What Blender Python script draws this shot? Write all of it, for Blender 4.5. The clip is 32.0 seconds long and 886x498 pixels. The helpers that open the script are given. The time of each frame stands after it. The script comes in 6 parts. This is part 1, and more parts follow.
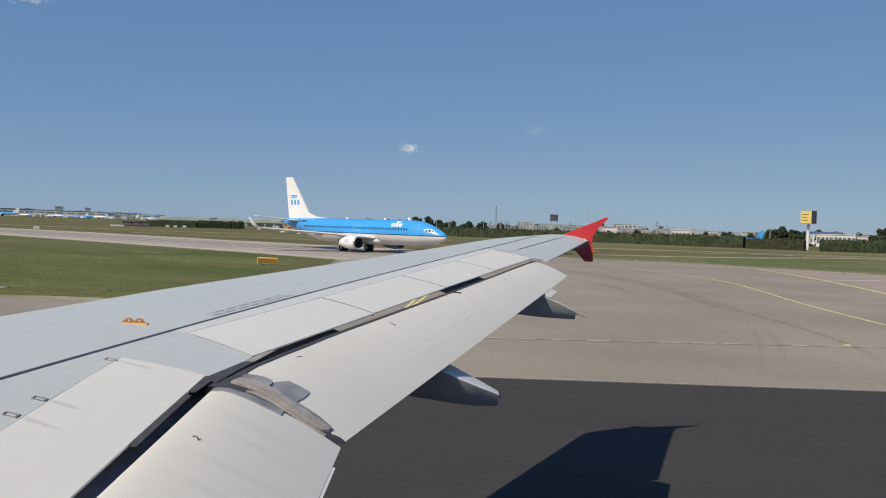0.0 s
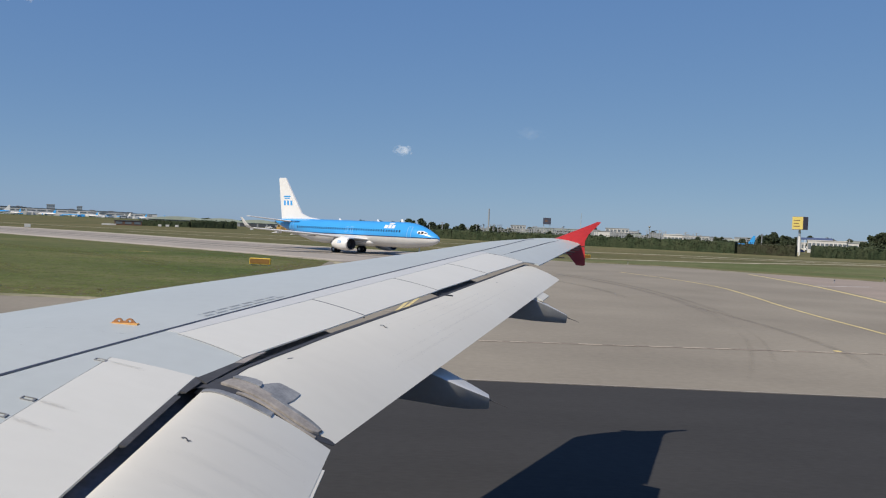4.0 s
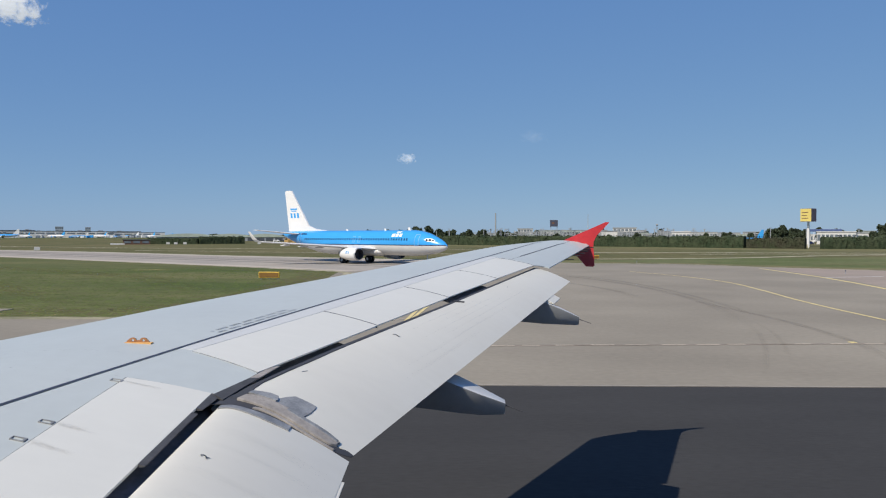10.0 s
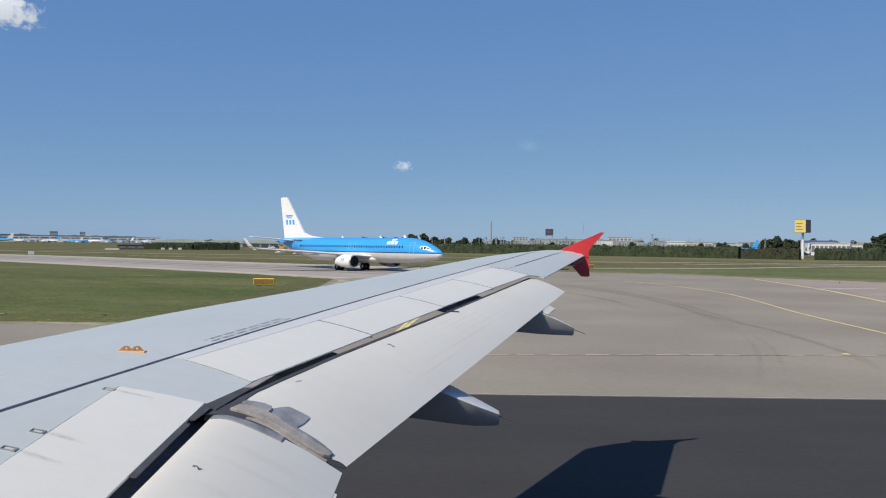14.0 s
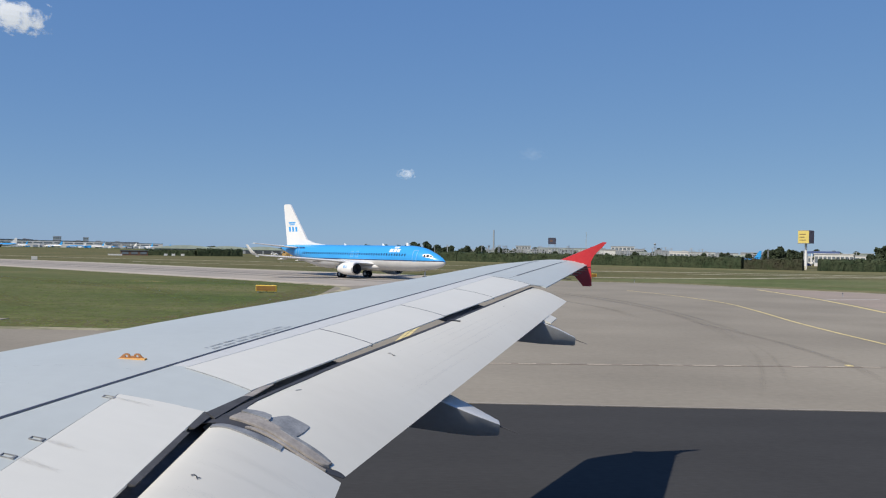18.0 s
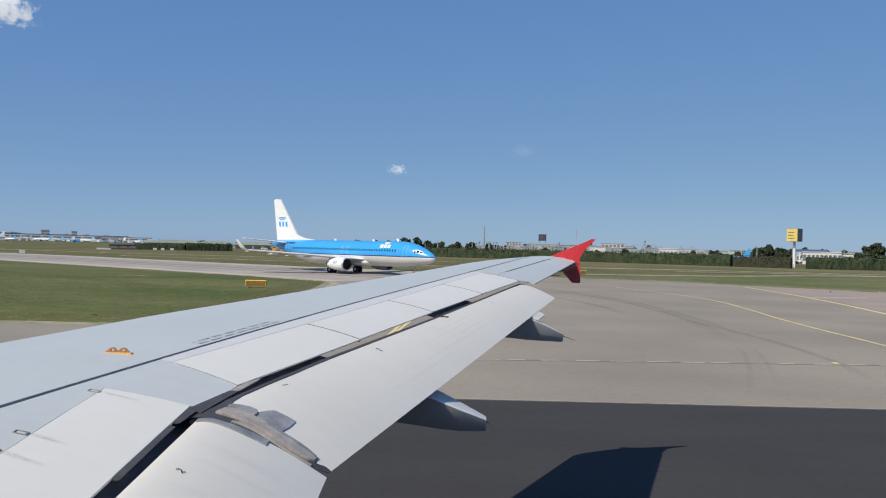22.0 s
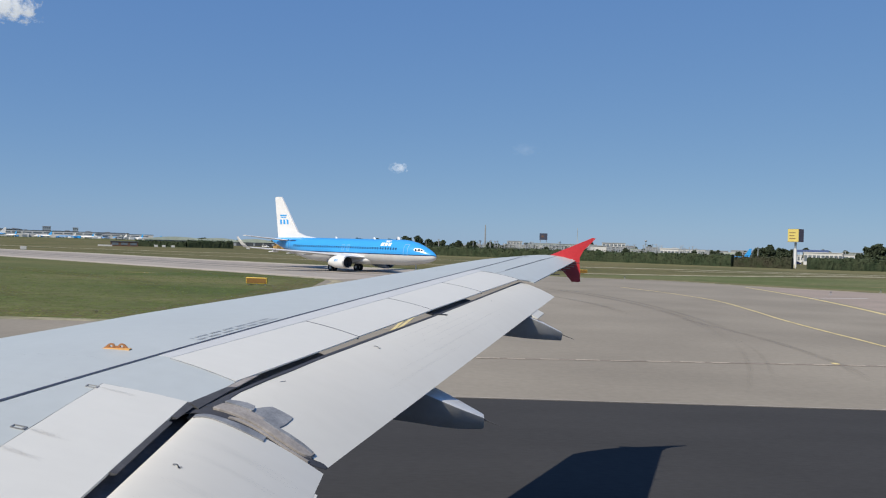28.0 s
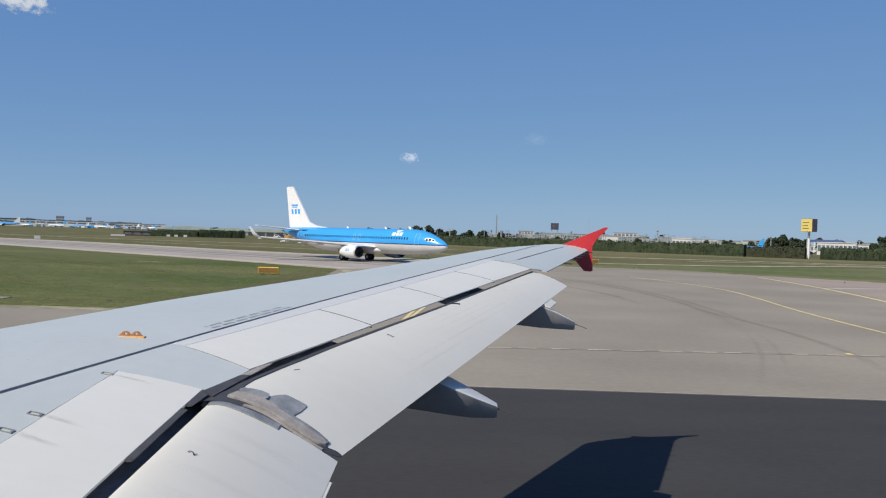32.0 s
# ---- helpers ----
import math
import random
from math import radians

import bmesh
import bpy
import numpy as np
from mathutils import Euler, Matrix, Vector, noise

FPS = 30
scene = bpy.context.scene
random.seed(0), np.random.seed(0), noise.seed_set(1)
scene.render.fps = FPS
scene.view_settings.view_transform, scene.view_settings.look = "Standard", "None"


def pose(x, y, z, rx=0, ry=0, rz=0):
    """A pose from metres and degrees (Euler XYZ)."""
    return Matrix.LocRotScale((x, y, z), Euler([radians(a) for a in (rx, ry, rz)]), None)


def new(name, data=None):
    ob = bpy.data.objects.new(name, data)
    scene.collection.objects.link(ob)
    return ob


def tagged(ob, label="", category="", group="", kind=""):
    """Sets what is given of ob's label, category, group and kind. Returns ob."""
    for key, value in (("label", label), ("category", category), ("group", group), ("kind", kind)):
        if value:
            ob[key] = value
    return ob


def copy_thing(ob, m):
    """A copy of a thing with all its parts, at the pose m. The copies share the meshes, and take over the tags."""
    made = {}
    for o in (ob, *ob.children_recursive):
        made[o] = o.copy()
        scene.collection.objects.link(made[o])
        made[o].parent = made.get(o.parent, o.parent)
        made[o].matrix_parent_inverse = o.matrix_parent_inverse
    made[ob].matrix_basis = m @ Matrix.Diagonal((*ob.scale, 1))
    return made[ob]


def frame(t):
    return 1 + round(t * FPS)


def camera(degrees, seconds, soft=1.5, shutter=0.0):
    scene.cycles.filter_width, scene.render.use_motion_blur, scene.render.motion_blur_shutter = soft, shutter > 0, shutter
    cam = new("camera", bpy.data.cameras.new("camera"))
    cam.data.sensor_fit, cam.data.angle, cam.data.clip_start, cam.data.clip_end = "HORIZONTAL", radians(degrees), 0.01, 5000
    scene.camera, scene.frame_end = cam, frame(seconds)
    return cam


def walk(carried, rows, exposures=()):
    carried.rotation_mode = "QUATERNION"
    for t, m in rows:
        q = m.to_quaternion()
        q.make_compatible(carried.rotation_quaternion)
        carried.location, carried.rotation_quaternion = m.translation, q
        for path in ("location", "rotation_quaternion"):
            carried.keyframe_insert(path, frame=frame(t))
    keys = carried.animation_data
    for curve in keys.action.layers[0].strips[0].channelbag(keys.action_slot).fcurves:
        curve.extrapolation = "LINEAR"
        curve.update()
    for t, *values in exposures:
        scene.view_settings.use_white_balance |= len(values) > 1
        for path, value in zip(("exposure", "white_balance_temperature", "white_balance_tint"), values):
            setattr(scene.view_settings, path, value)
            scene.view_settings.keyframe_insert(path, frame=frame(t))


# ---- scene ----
# World: x runs aft along our aircraft, y out over its starboard wing, z up from the pavement.
cam = camera(58.5, 32.0, 1.15)
walk(cam, [
    (0, pose(6.973, 1.814, 4.591, 88.33, -1.72, 1.52)),
    (0.5, pose(6.980, 1.816, 4.588, 88.72, -1.39, 1.02)),
    (1, pose(6.978, 1.812, 4.603, 88.47, -1.84, 0.86)),
    (1.5, pose(6.975, 1.812, 4.597, 88.61, -2.14, 1.28)),
    (2, pose(6.977, 1.810, 4.597, 88.11, -2.43, 1.86)),
    (2.5, pose(6.980, 1.812, 4.598, 88.25, -2.03, 1.41)),
    (3, pose(6.974, 1.820, 4.596, 88.38, -2.04, 1.20)),
    (3.5, pose(6.980, 1.804, 4.598, 88.51, -2.24, 1.15)),
    (5.5, pose(6.972, 1.819, 4.597, 88.49, -2.24, 0.60)),
    (6, pose(6.976, 1.815, 4.597, 88.56, -1.96, 0.76)),
    (6.5, pose(6.985, 1.810, 4.591, 88.63, -2.05, 0.54)),
    (7, pose(6.983, 1.814, 4.596, 87.39, -1.68, 0.62)),
    (7.5, pose(6.980, 1.819, 4.601, 87.80, -1.14, 0.76)),
    (8, pose(6.981, 1.818, 4.601, 88.17, -0.76, 0.58)),
    (8.5, pose(6.981, 1.818, 4.602, 89.13, -0.56, 0.63)),
    (9, pose(6.986, 1.811, 4.607, 89.26, -0.82, 0.70)),
    (9.5, pose(6.972, 1.812, 4.606, 88.95, -0.77, 1.17)),
    (10, pose(6.964, 1.814, 4.600, 88.97, -0.00, 1.53)),
    (10.5, pose(6.966, 1.812, 4.609, 89.25, 0.56, 1.72)),
    (11, pose(6.974, 1.802, 4.611, 89.59, -0.42, 1.60)),
    (11.5, pose(6.972, 1.809, 4.606, 89.69, -0.43, 1.40)),
    (12, pose(6.968, 1.814, 4.611, 89.37, -0.76, 1.31)),
    (12.5, pose(6.974, 1.809, 4.610, 89.59, -0.55, 1.33)),
    (13, pose(6.972, 1.808, 4.606, 89.47, -0.34, 1.33)),
    (13.5, pose(6.971, 1.812, 4.612, 89.44, -0.68, 1.19)),
    (14, pose(6.964, 1.817, 4.618, 89.54, -0.51, 1.20)),
    (14.5, pose(6.976, 1.804, 4.617, 89.53, -0.69, 1.43)),
    (16.5, pose(6.980, 1.806, 4.618, 89.92, -1.54, 1.20)),
    (17, pose(6.980, 1.799, 4.613, 90.26, -1.86, 1.35)),
    (17.5, pose(6.971, 1.819, 4.613, 90.13, -1.49, 1.18)),
    (18, pose(6.973, 1.816, 4.629, 90.12, -0.93, 1.39)),
    (18.5, pose(6.965, 1.822, 4.622, 89.83, -2.12, 1.37)),
    (19, pose(6.968, 1.814, 4.619, 90.06, -1.44, 1.18)),
    (19.5, pose(6.975, 1.815, 4.623, 90.15, -0.99, 1.41)),
    (20, pose(6.976, 1.810, 4.612, 90.22, -1.32, 1.25)),
    (20.5, pose(6.980, 1.813, 4.628, 90.14, -0.88, 1.25)),
    (21, pose(6.971, 1.821, 4.617, 89.65, -1.82, 0.90)),
    (21.5, pose(6.986, 1.812, 4.620, 90.11, -1.63, 0.83)),
    (22, pose(6.993, 1.804, 4.629, 89.84, -1.27, 0.70)),
    (22.5, pose(6.981, 1.821, 4.626, 89.27, -1.61, 0.68)),
    (23, pose(6.981, 1.814, 4.623, 89.47, -1.65, 0.55)),
    (23.5, pose(6.983, 1.816, 4.625, 89.74, -2.10, 0.20)),
    (24, pose(6.977, 1.822, 4.616, 89.36, -1.90, 0.71)),
    (24.5, pose(6.977, 1.826, 4.613, 89.38, -1.15, 0.44)),
    (25, pose(6.985, 1.813, 4.628, 89.61, -1.01, 0.69)),
    (25.5, pose(6.984, 1.814, 4.622, 89.24, -0.83, 0.52)),
    (27.5, pose(6.981, 1.803, 4.614, 89.82, -1.42, -0.17)),
    (28, pose(7.011, 1.795, 4.625, 89.73, -1.58, 0.77)),
    (28.5, pose(6.990, 1.809, 4.632, 89.10, -2.08, 0.36)),
    (29, pose(6.991, 1.817, 4.622, 90.14, -0.54, 0.65)),
    (29.5, pose(6.999, 1.797, 4.640, 89.45, -0.66, 0.94)),
    (30, pose(6.985, 1.823, 4.616, 88.42, -1.01, 0.46)),
    (30.5, pose(7.001, 1.808, 4.627, 89.46, 0.17, 0.87)),
    (31, pose(6.995, 1.793, 4.634, 88.82, 0.32, 1.49)),
    (31.5, pose(6.990, 1.821, 4.615, 88.46, -1.65, 1.02)),
    (32, pose(6.993, 1.818, 4.614, 88.97, -1.60, 1.57))], exposures=[(0, -0.09, 6950, 11), (3, -0.09, 6800, 11), (6, -0.11, 6600, 10), (7, -0.11, 6550, 10), (8, 0.0, 6500, 10), (32, 0.0, 6500, 10)])

# ---- light ----
SUN_DIR = Vector((0.612, 0.766, -1.0)).normalized()   # the way the sunlight travels
world = bpy.data.worlds.new("sky")
scene.world = world
world.use_nodes = True
wn = world.node_tree
sky = wn.nodes.new("ShaderNodeTexSky")
sky.sky_type = "NISHITA"
sky.sun_disc = False
sky.sun_elevation = radians(45)
sky.sun_rotation = math.atan2(-SUN_DIR.x, -SUN_DIR.y)
sky.altitude = 0
sky.air_density = 0.45
sky.dust_density = 0.35
sky.ozone_density = 6.0
bg = wn.nodes["Background"]
bg.inputs["Strength"].default_value = 0.12
# hazy summer air: the sky's range is compressed channel by channel
parts_ = wn.nodes.new("ShaderNodeSeparateColor")
whole_ = wn.nodes.new("ShaderNodeCombineColor")
wn.links.new(sky.outputs[0], parts_.inputs[0])
for k, (gain, power) in enumerate(((1.24, 0.54), (1.855, 0.395), (3.57, 0.16))):
    pw, mu = wn.nodes.new("ShaderNodeMath"), wn.nodes.new("ShaderNodeMath")
    pw.operation, mu.operation = "POWER", "MULTIPLY"
    pw.inputs[1].default_value, mu.inputs[1].default_value = power, gain
    wn.links.new(parts_.outputs[k], pw.inputs[0])
    wn.links.new(pw.outputs[0], mu.inputs[0])
    wn.links.new(mu.outputs[0], whole_.inputs[k])
wn.links.new(whole_.outputs[0], bg.inputs["Color"])

sun = new("sun", bpy.data.lights.new("sun", "SUN"))
sun.data.energy = 4.7
sun.data.angle = radians(0.53)
sun.data.color = (1.0, 0.91, 0.765)
sun.rotation_mode = "QUATERNION"
sun.rotation_quaternion = SUN_DIR.to_track_quat("-Z", "Y")
sun.location = (0, 0, 60)


# ---- materials ----
def material(name, color, rough=0.6, metal=0.0, vary=0.15, scale=3.0, fine=40.0, bump=0.0, spread=0.0, coat=0.0, second=None, stretch=None, spec=0.5, island=0.0):
    """A surface with variation at two scales. second: another colour that the large noise mixes in. spread and island: difference from object to object, from leaf to leaf."""
    m = bpy.data.materials.new(name)
    m.use_nodes = True
    nt = m.node_tree
    b = nt.nodes["Principled BSDF"]
    b.inputs["Roughness"].default_value, b.inputs["Metallic"].default_value = rough, metal
    b.inputs["Coat Weight"].default_value = coat
    b.inputs["Specular IOR Level"].default_value = spec
    co = nt.nodes.new("ShaderNodeNewGeometry")
    pos = co.outputs["Position"]
    if stretch:
        mp = nt.nodes.new("ShaderNodeMapping")
        mp.inputs["Scale"].default_value = stretch
        nt.links.new(pos, mp.inputs["Vector"])
        pos = mp.outputs["Vector"]
    big, small = nt.nodes.new("ShaderNodeTexNoise"), nt.nodes.new("ShaderNodeTexNoise")
    big.inputs["Scale"].default_value, small.inputs["Scale"].default_value = scale, fine
    big.inputs["Detail"].default_value, small.inputs["Detail"].default_value = 6, 3
    nt.links.new(pos, big.inputs["Vector"])
    nt.links.new(pos, small.inputs["Vector"])
    mix = nt.nodes.new("ShaderNodeMix")
    mix.data_type = "RGBA"
    c = Vector(color)
    d = Vector(second) if second else c * (1 - vary)
    ramp = nt.nodes.new("ShaderNodeMapRange")
    ramp.inputs["From Min"].default_value, ramp.inputs["From Max"].default_value = 0.35, 0.65
    nt.links.new(big.outputs["Fac"], ramp.inputs["Value"])
    nt.links.new(ramp.outputs["Result"], mix.inputs["Factor"])
    mix.inputs["A"].default_value, mix.inputs["B"].default_value = (*c, 1), (*d, 1)
    grain = nt.nodes.new("ShaderNodeHueSaturation")
    mr = nt.nodes.new("ShaderNodeMapRange")
    mr.inputs["From Min"].default_value, mr.inputs["From Max"].default_value = 0.25, 0.75
    mr.inputs["To Min"].default_value, mr.inputs["To Max"].default_value = 1 - vary * 0.7, 1 + vary * 0.7
    nt.links.new(small.outputs["Fac"], mr.inputs["Value"])
    val = mr.outputs["Result"]
    if spread or island:
        info, mul = nt.nodes.new("ShaderNodeObjectInfo"), nt.nodes.new("ShaderNodeMath")
        sp = nt.nodes.new("ShaderNodeMapRange")
        sp.inputs["To Min"].default_value, sp.inputs["To Max"].default_value = 1 - spread - island, 1 + spread + island
        nt.links.new(co.outputs["Random Per Island"] if island else info.outputs["Random"], sp.inputs["Value"])
        mul.operation = "MULTIPLY"
        nt.links.new(val, mul.inputs[0])
        nt.links.new(sp.outputs["Result"], mul.inputs[1])
        val = mul.outputs[0]
    nt.links.new(mix.outputs["Result"], grain.inputs["Color"])
    nt.links.new(val, grain.inputs["Value"])
    nt.links.new(grain.outputs["Color"], b.inputs["Base Color"])
    if bump:
        bp = nt.nodes.new("ShaderNodeBump")
        bp.inputs["Strength"].default_value, bp.inputs["Distance"].default_value = min(1, bump), 0.02
        nt.links.new(small.outputs["Fac"], bp.inputs["Height"])
        nt.links.new(bp.outputs["Normal"], b.inputs["Normal"])
    return m


M = dict(
    wing=material("wing_grey_paint", (0.470, 0.505, 0.497), 0.42, 0.0, 0.04, 0.8, 9),
    bay=material("bay_grey_paint", (0.555, 0.565, 0.560), 0.5, 0.0, 0.04, 0.9, 10),
    panel=material("panel_white_paint", (0.628, 0.626, 0.582), 0.48, 0.0, 0.022, 0.7, 8, stretch=(0.7, 1.6, 1)),
    flap=material("flap_grey_paint", (0.634, 0.622, 0.562), 0.5, 0.0, 0.025, 0.9, 7, second=(0.618, 0.602, 0.540), stretch=(0.7, 1.4, 1)),
    metal=material("bare_metal", (0.33, 0.335, 0.335), 0.45, 0.15, 0.25, 9, 70, second=(0.20, 0.205, 0.21)),
    seal=material("brown_rubber_seal", (0.36, 0.33, 0.30), 0.6, 0.0, 0.25, 9, 60),
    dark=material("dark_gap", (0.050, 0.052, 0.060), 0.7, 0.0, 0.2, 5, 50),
    line=material("dark_sealant_line", (0.05, 0.06, 0.09), 0.6, 0.0, 0.2, 6, 40),
    red=material("red_paint", (0.62, 0.045, 0.05), 0.32, 0.0, 0.08, 4, 30, coat=0.3),
    fairing=material("fairing_grey_paint", (0.60, 0.61, 0.61), 0.4, 0.0, 0.08, 2.5, 20),
    orange=material("orange_paint", (0.72, 0.40, 0.13), 0.6, 0.0, 0.15, 20, 90),
    ink=material("black_stencil", (0.03, 0.03, 0.035), 0.6, 0.0, 0.2, 20, 90),
    worn_stencil=material("worn_grey_stencil", (0.37, 0.40, 0.43), 0.6, 0.0, 0.3, 25, 90),
    stencil=material("grey_stencil", (0.30, 0.325, 0.345), 0.6, 0.0, 0.2, 20, 90),
    asphalt=material("dark_asphalt", (0.0515, 0.0515, 0.0525), 0.95, 0.0, 0.12, 0.35, 9, bump=0.3, stretch=(0.45, 1.2, 1), spec=0.1),
    apron=material("worn_light_asphalt", (0.284, 0.256, 0.210), 0.9, 0.0, 0.10, 0.10, 3.5, bump=0.3, second=(0.232, 0.209, 0.172), spec=0.15),
    concrete=material("taxiway_concrete", (0.365, 0.330, 0.290), 0.9, 0.0, 0.15, 0.1, 2, second=(0.31, 0.285, 0.255), spec=0.15),
    grass=material("mown_grass", (0.074, 0.098, 0.035), 1.0, 0.0, 0.40, 0.055, 1.1, bump=0.5, second=(0.138, 0.138, 0.064), spec=0.08, stretch=(0.4, 1.4, 1)),
    tuft=material("grass_tufts", (0.072, 0.098, 0.035), 1.0, 0.0, 0.30, 0.055, 1.1, second=(0.102, 0.116, 0.048), spec=0.05, island=0.12, stretch=(0.4, 1.4, 1)),
    verge=material("dry_verge", (0.40, 0.35, 0.24), 1.0, 0.0, 0.3, 0.5, 3, bump=0.4, second=(0.15, 0.15, 0.075)),
    skid=material("tyre_rubber_marks", (0.238, 0.217, 0.184), 0.9, 0.0, 0.2, 0.8, 7),
    yellow=material("yellow_marking_paint", (0.74, 0.61, 0.28), 0.8, 0.0, 0.25, 1.5, 12),
    faded=material("faded_marking_paint", (0.47, 0.40, 0.32), 0.85, 0.0, 0.25, 0.9, 8),
    white=material("white_marking_paint", (0.62, 0.61, 0.58), 0.8, 0.0, 0.2, 1.5, 12),
    signbox=material("sign_yellow", (0.75, 0.50, 0.05), 0.5, 0.0, 0.1, 3, 20),
    blue=material("sky_blue_paint", (0.045, 0.345, 0.79), 0.25, 0.0, 0.04, 0.5, 3, coat=0.4),
    navy=material("dark_blue_stripe", (0.004, 0.018, 0.09), 0.5, 0.0, 0.05, 1, 5),
    belly=material("pale_grey_belly_paint", (0.70, 0.70, 0.70), 0.35, 0.0, 0.05, 0.7, 4),
    whitep=material("white_gloss_paint", (0.78, 0.78, 0.78), 0.3, 0.0, 0.04, 0.8, 5, coat=0.3),
    glass=material("dark_window_glass", (0.015, 0.02, 0.03), 0.08, 0.0, 0.1, 2, 9),
    tyre=material("tyre_rubber", (0.02, 0.02, 0.022), 0.8, 0.0, 0.2, 5, 30),
    gear=material("gear_metal", (0.45, 0.46, 0.48), 0.4, 0.6, 0.1, 4, 20),
    hedge=material("hedge_leaves", (0.024, 0.036, 0.020), 0.9, 0.0, 0.6, 0.35, 2.0, second=(0.042, 0.052, 0.030), spec=0.1, island=0.55),
    twigs=material("half_dead_hedge", (0.040, 0.039, 0.027), 0.9, 0.0, 0.6, 0.35, 2.0, second=(0.030, 0.037, 0.021), spec=0.1, island=0.5),
    # leaf green lightened to carry the haze of distance
    leaf=material("hazed_tree_leaves", (0.066, 0.086, 0.052), 0.9, 0.0, 0.4, 0.3, 2.0, spec=0.15, island=0.4),
    bark=material("bark", (0.10, 0.08, 0.06), 0.9, 0.0, 0.3, 3, 20),
    wallw=material("pale_cladding", (0.60, 0.60, 0.59), 0.7, 0.0, 0.08, 0.2, 2),
    wallg=material("grey_cladding", (0.30, 0.32, 0.34), 0.7, 0.0, 0.12, 0.2, 2),
    walld=material("dark_cladding", (0.07, 0.08, 0.095), 0.6, 0.0, 0.2, 0.2, 2),
    green=material("green_roof_sheet", (0.40, 0.46, 0.40), 0.7, 0.0, 0.12, 0.3, 2),
    steel=material("galvanised_steel", (0.42, 0.44, 0.46), 0.5, 0.5, 0.1, 2, 12),
    board=material("yellow_board", (0.68, 0.55, 0.16), 0.6, 0.0, 0.05, 1, 6),
    mauveboard=material("mauve_grey_board", (0.13, 0.105, 0.135), 0.6, 0.0, 0.1, 1, 6),
    navyboard=material("dark_blue_board", (0.05, 0.055, 0.085), 0.5, 0.0, 0.05, 1, 6),
    orangev=material("tan_vehicle_paint", (0.46, 0.29, 0.10), 0.5, 0.0, 0.1, 1, 6),
    # grey of the flap cove, darkened for the shade in the recess
    cove=material("shaded_cove_grey", (0.20, 0.205, 0.235), 0.8, 0.0, 0.3, 4, 30),
    pane=material("distant_panes", (0.16, 0.19, 0.22), 0.25, 0.0, 0.2, 0.5, 3),
    path=material("dry_track", (0.48, 0.44, 0.34), 1.0, 0.0, 0.3, 0.3, 2, second=(0.24, 0.23, 0.14)),
    signface=material("sign_face", (0.20, 0.105, 0.022), 0.5, 0.0, 0.15, 3, 20),
    pale=material("pale_mown_grass", (0.104, 0.126, 0.050), 1.0, 0.0, 0.4, 0.05, 0.8, bump=0.4, second=(0.156, 0.160, 0.082), spec=0.08, stretch=(0.5, 1, 1)),
    # colour of the asphalt that shows through gaps behind the wing
    edge=material("gap_ground_grey", (0.070, 0.071, 0.076), 0.7, 0.0, 0.3, 12, 70),
    trace=material("rubber_darkened_concrete", (0.255, 0.235, 0.213), 0.9, 0.0, 0.2, 0.15, 2, spec=0.15),
    dry=material("dry_grass_band", (0.190, 0.172, 0.092), 1.0, 0.0, 0.35, 0.06, 0.7, second=(0.125, 0.128, 0.060), spec=0.08),
    shoulder=material("pale_concrete_shoulder", (0.47, 0.415, 0.36), 0.9, 0.0, 0.15, 0.1, 2, second=(0.40, 0.355, 0.30), spec=0.15),
    # far tower walls, with the blue of distance haze put into the colour
    haze=material("hazed_tower_blue_grey", (0.34, 0.40, 0.46), 0.4, 0.0, 0.08, 0.2, 2),
    pinkish=material("pinkish_worn_asphalt", (0.330, 0.275, 0.235), 0.9, 0.0, 0.12, 0.15, 3, second=(0.285, 0.242, 0.208), spec=0.15),
    royal=material("blue_cladding", (0.07, 0.11, 0.25), 0.5, 0.0, 0.08, 0.4, 3),
    bracket=material("brown_bracket_paint", (0.36, 0.17, 0.07), 0.6, 0.0, 0.15, 20, 90),
    field=material("dry_far_grass", (0.150, 0.134, 0.068), 1.0, 0.0, 0.45, 0.03, 0.5, second=(0.094, 0.098, 0.042), spec=0.08),
    doorline=material("door_outline", (0.20, 0.42, 0.72), 0.4, 0.0, 0.05, 1, 5),
    brown=material("brown_brick", (0.16, 0.09, 0.065), 0.9, 0.0, 0.2, 0.6, 4),
)


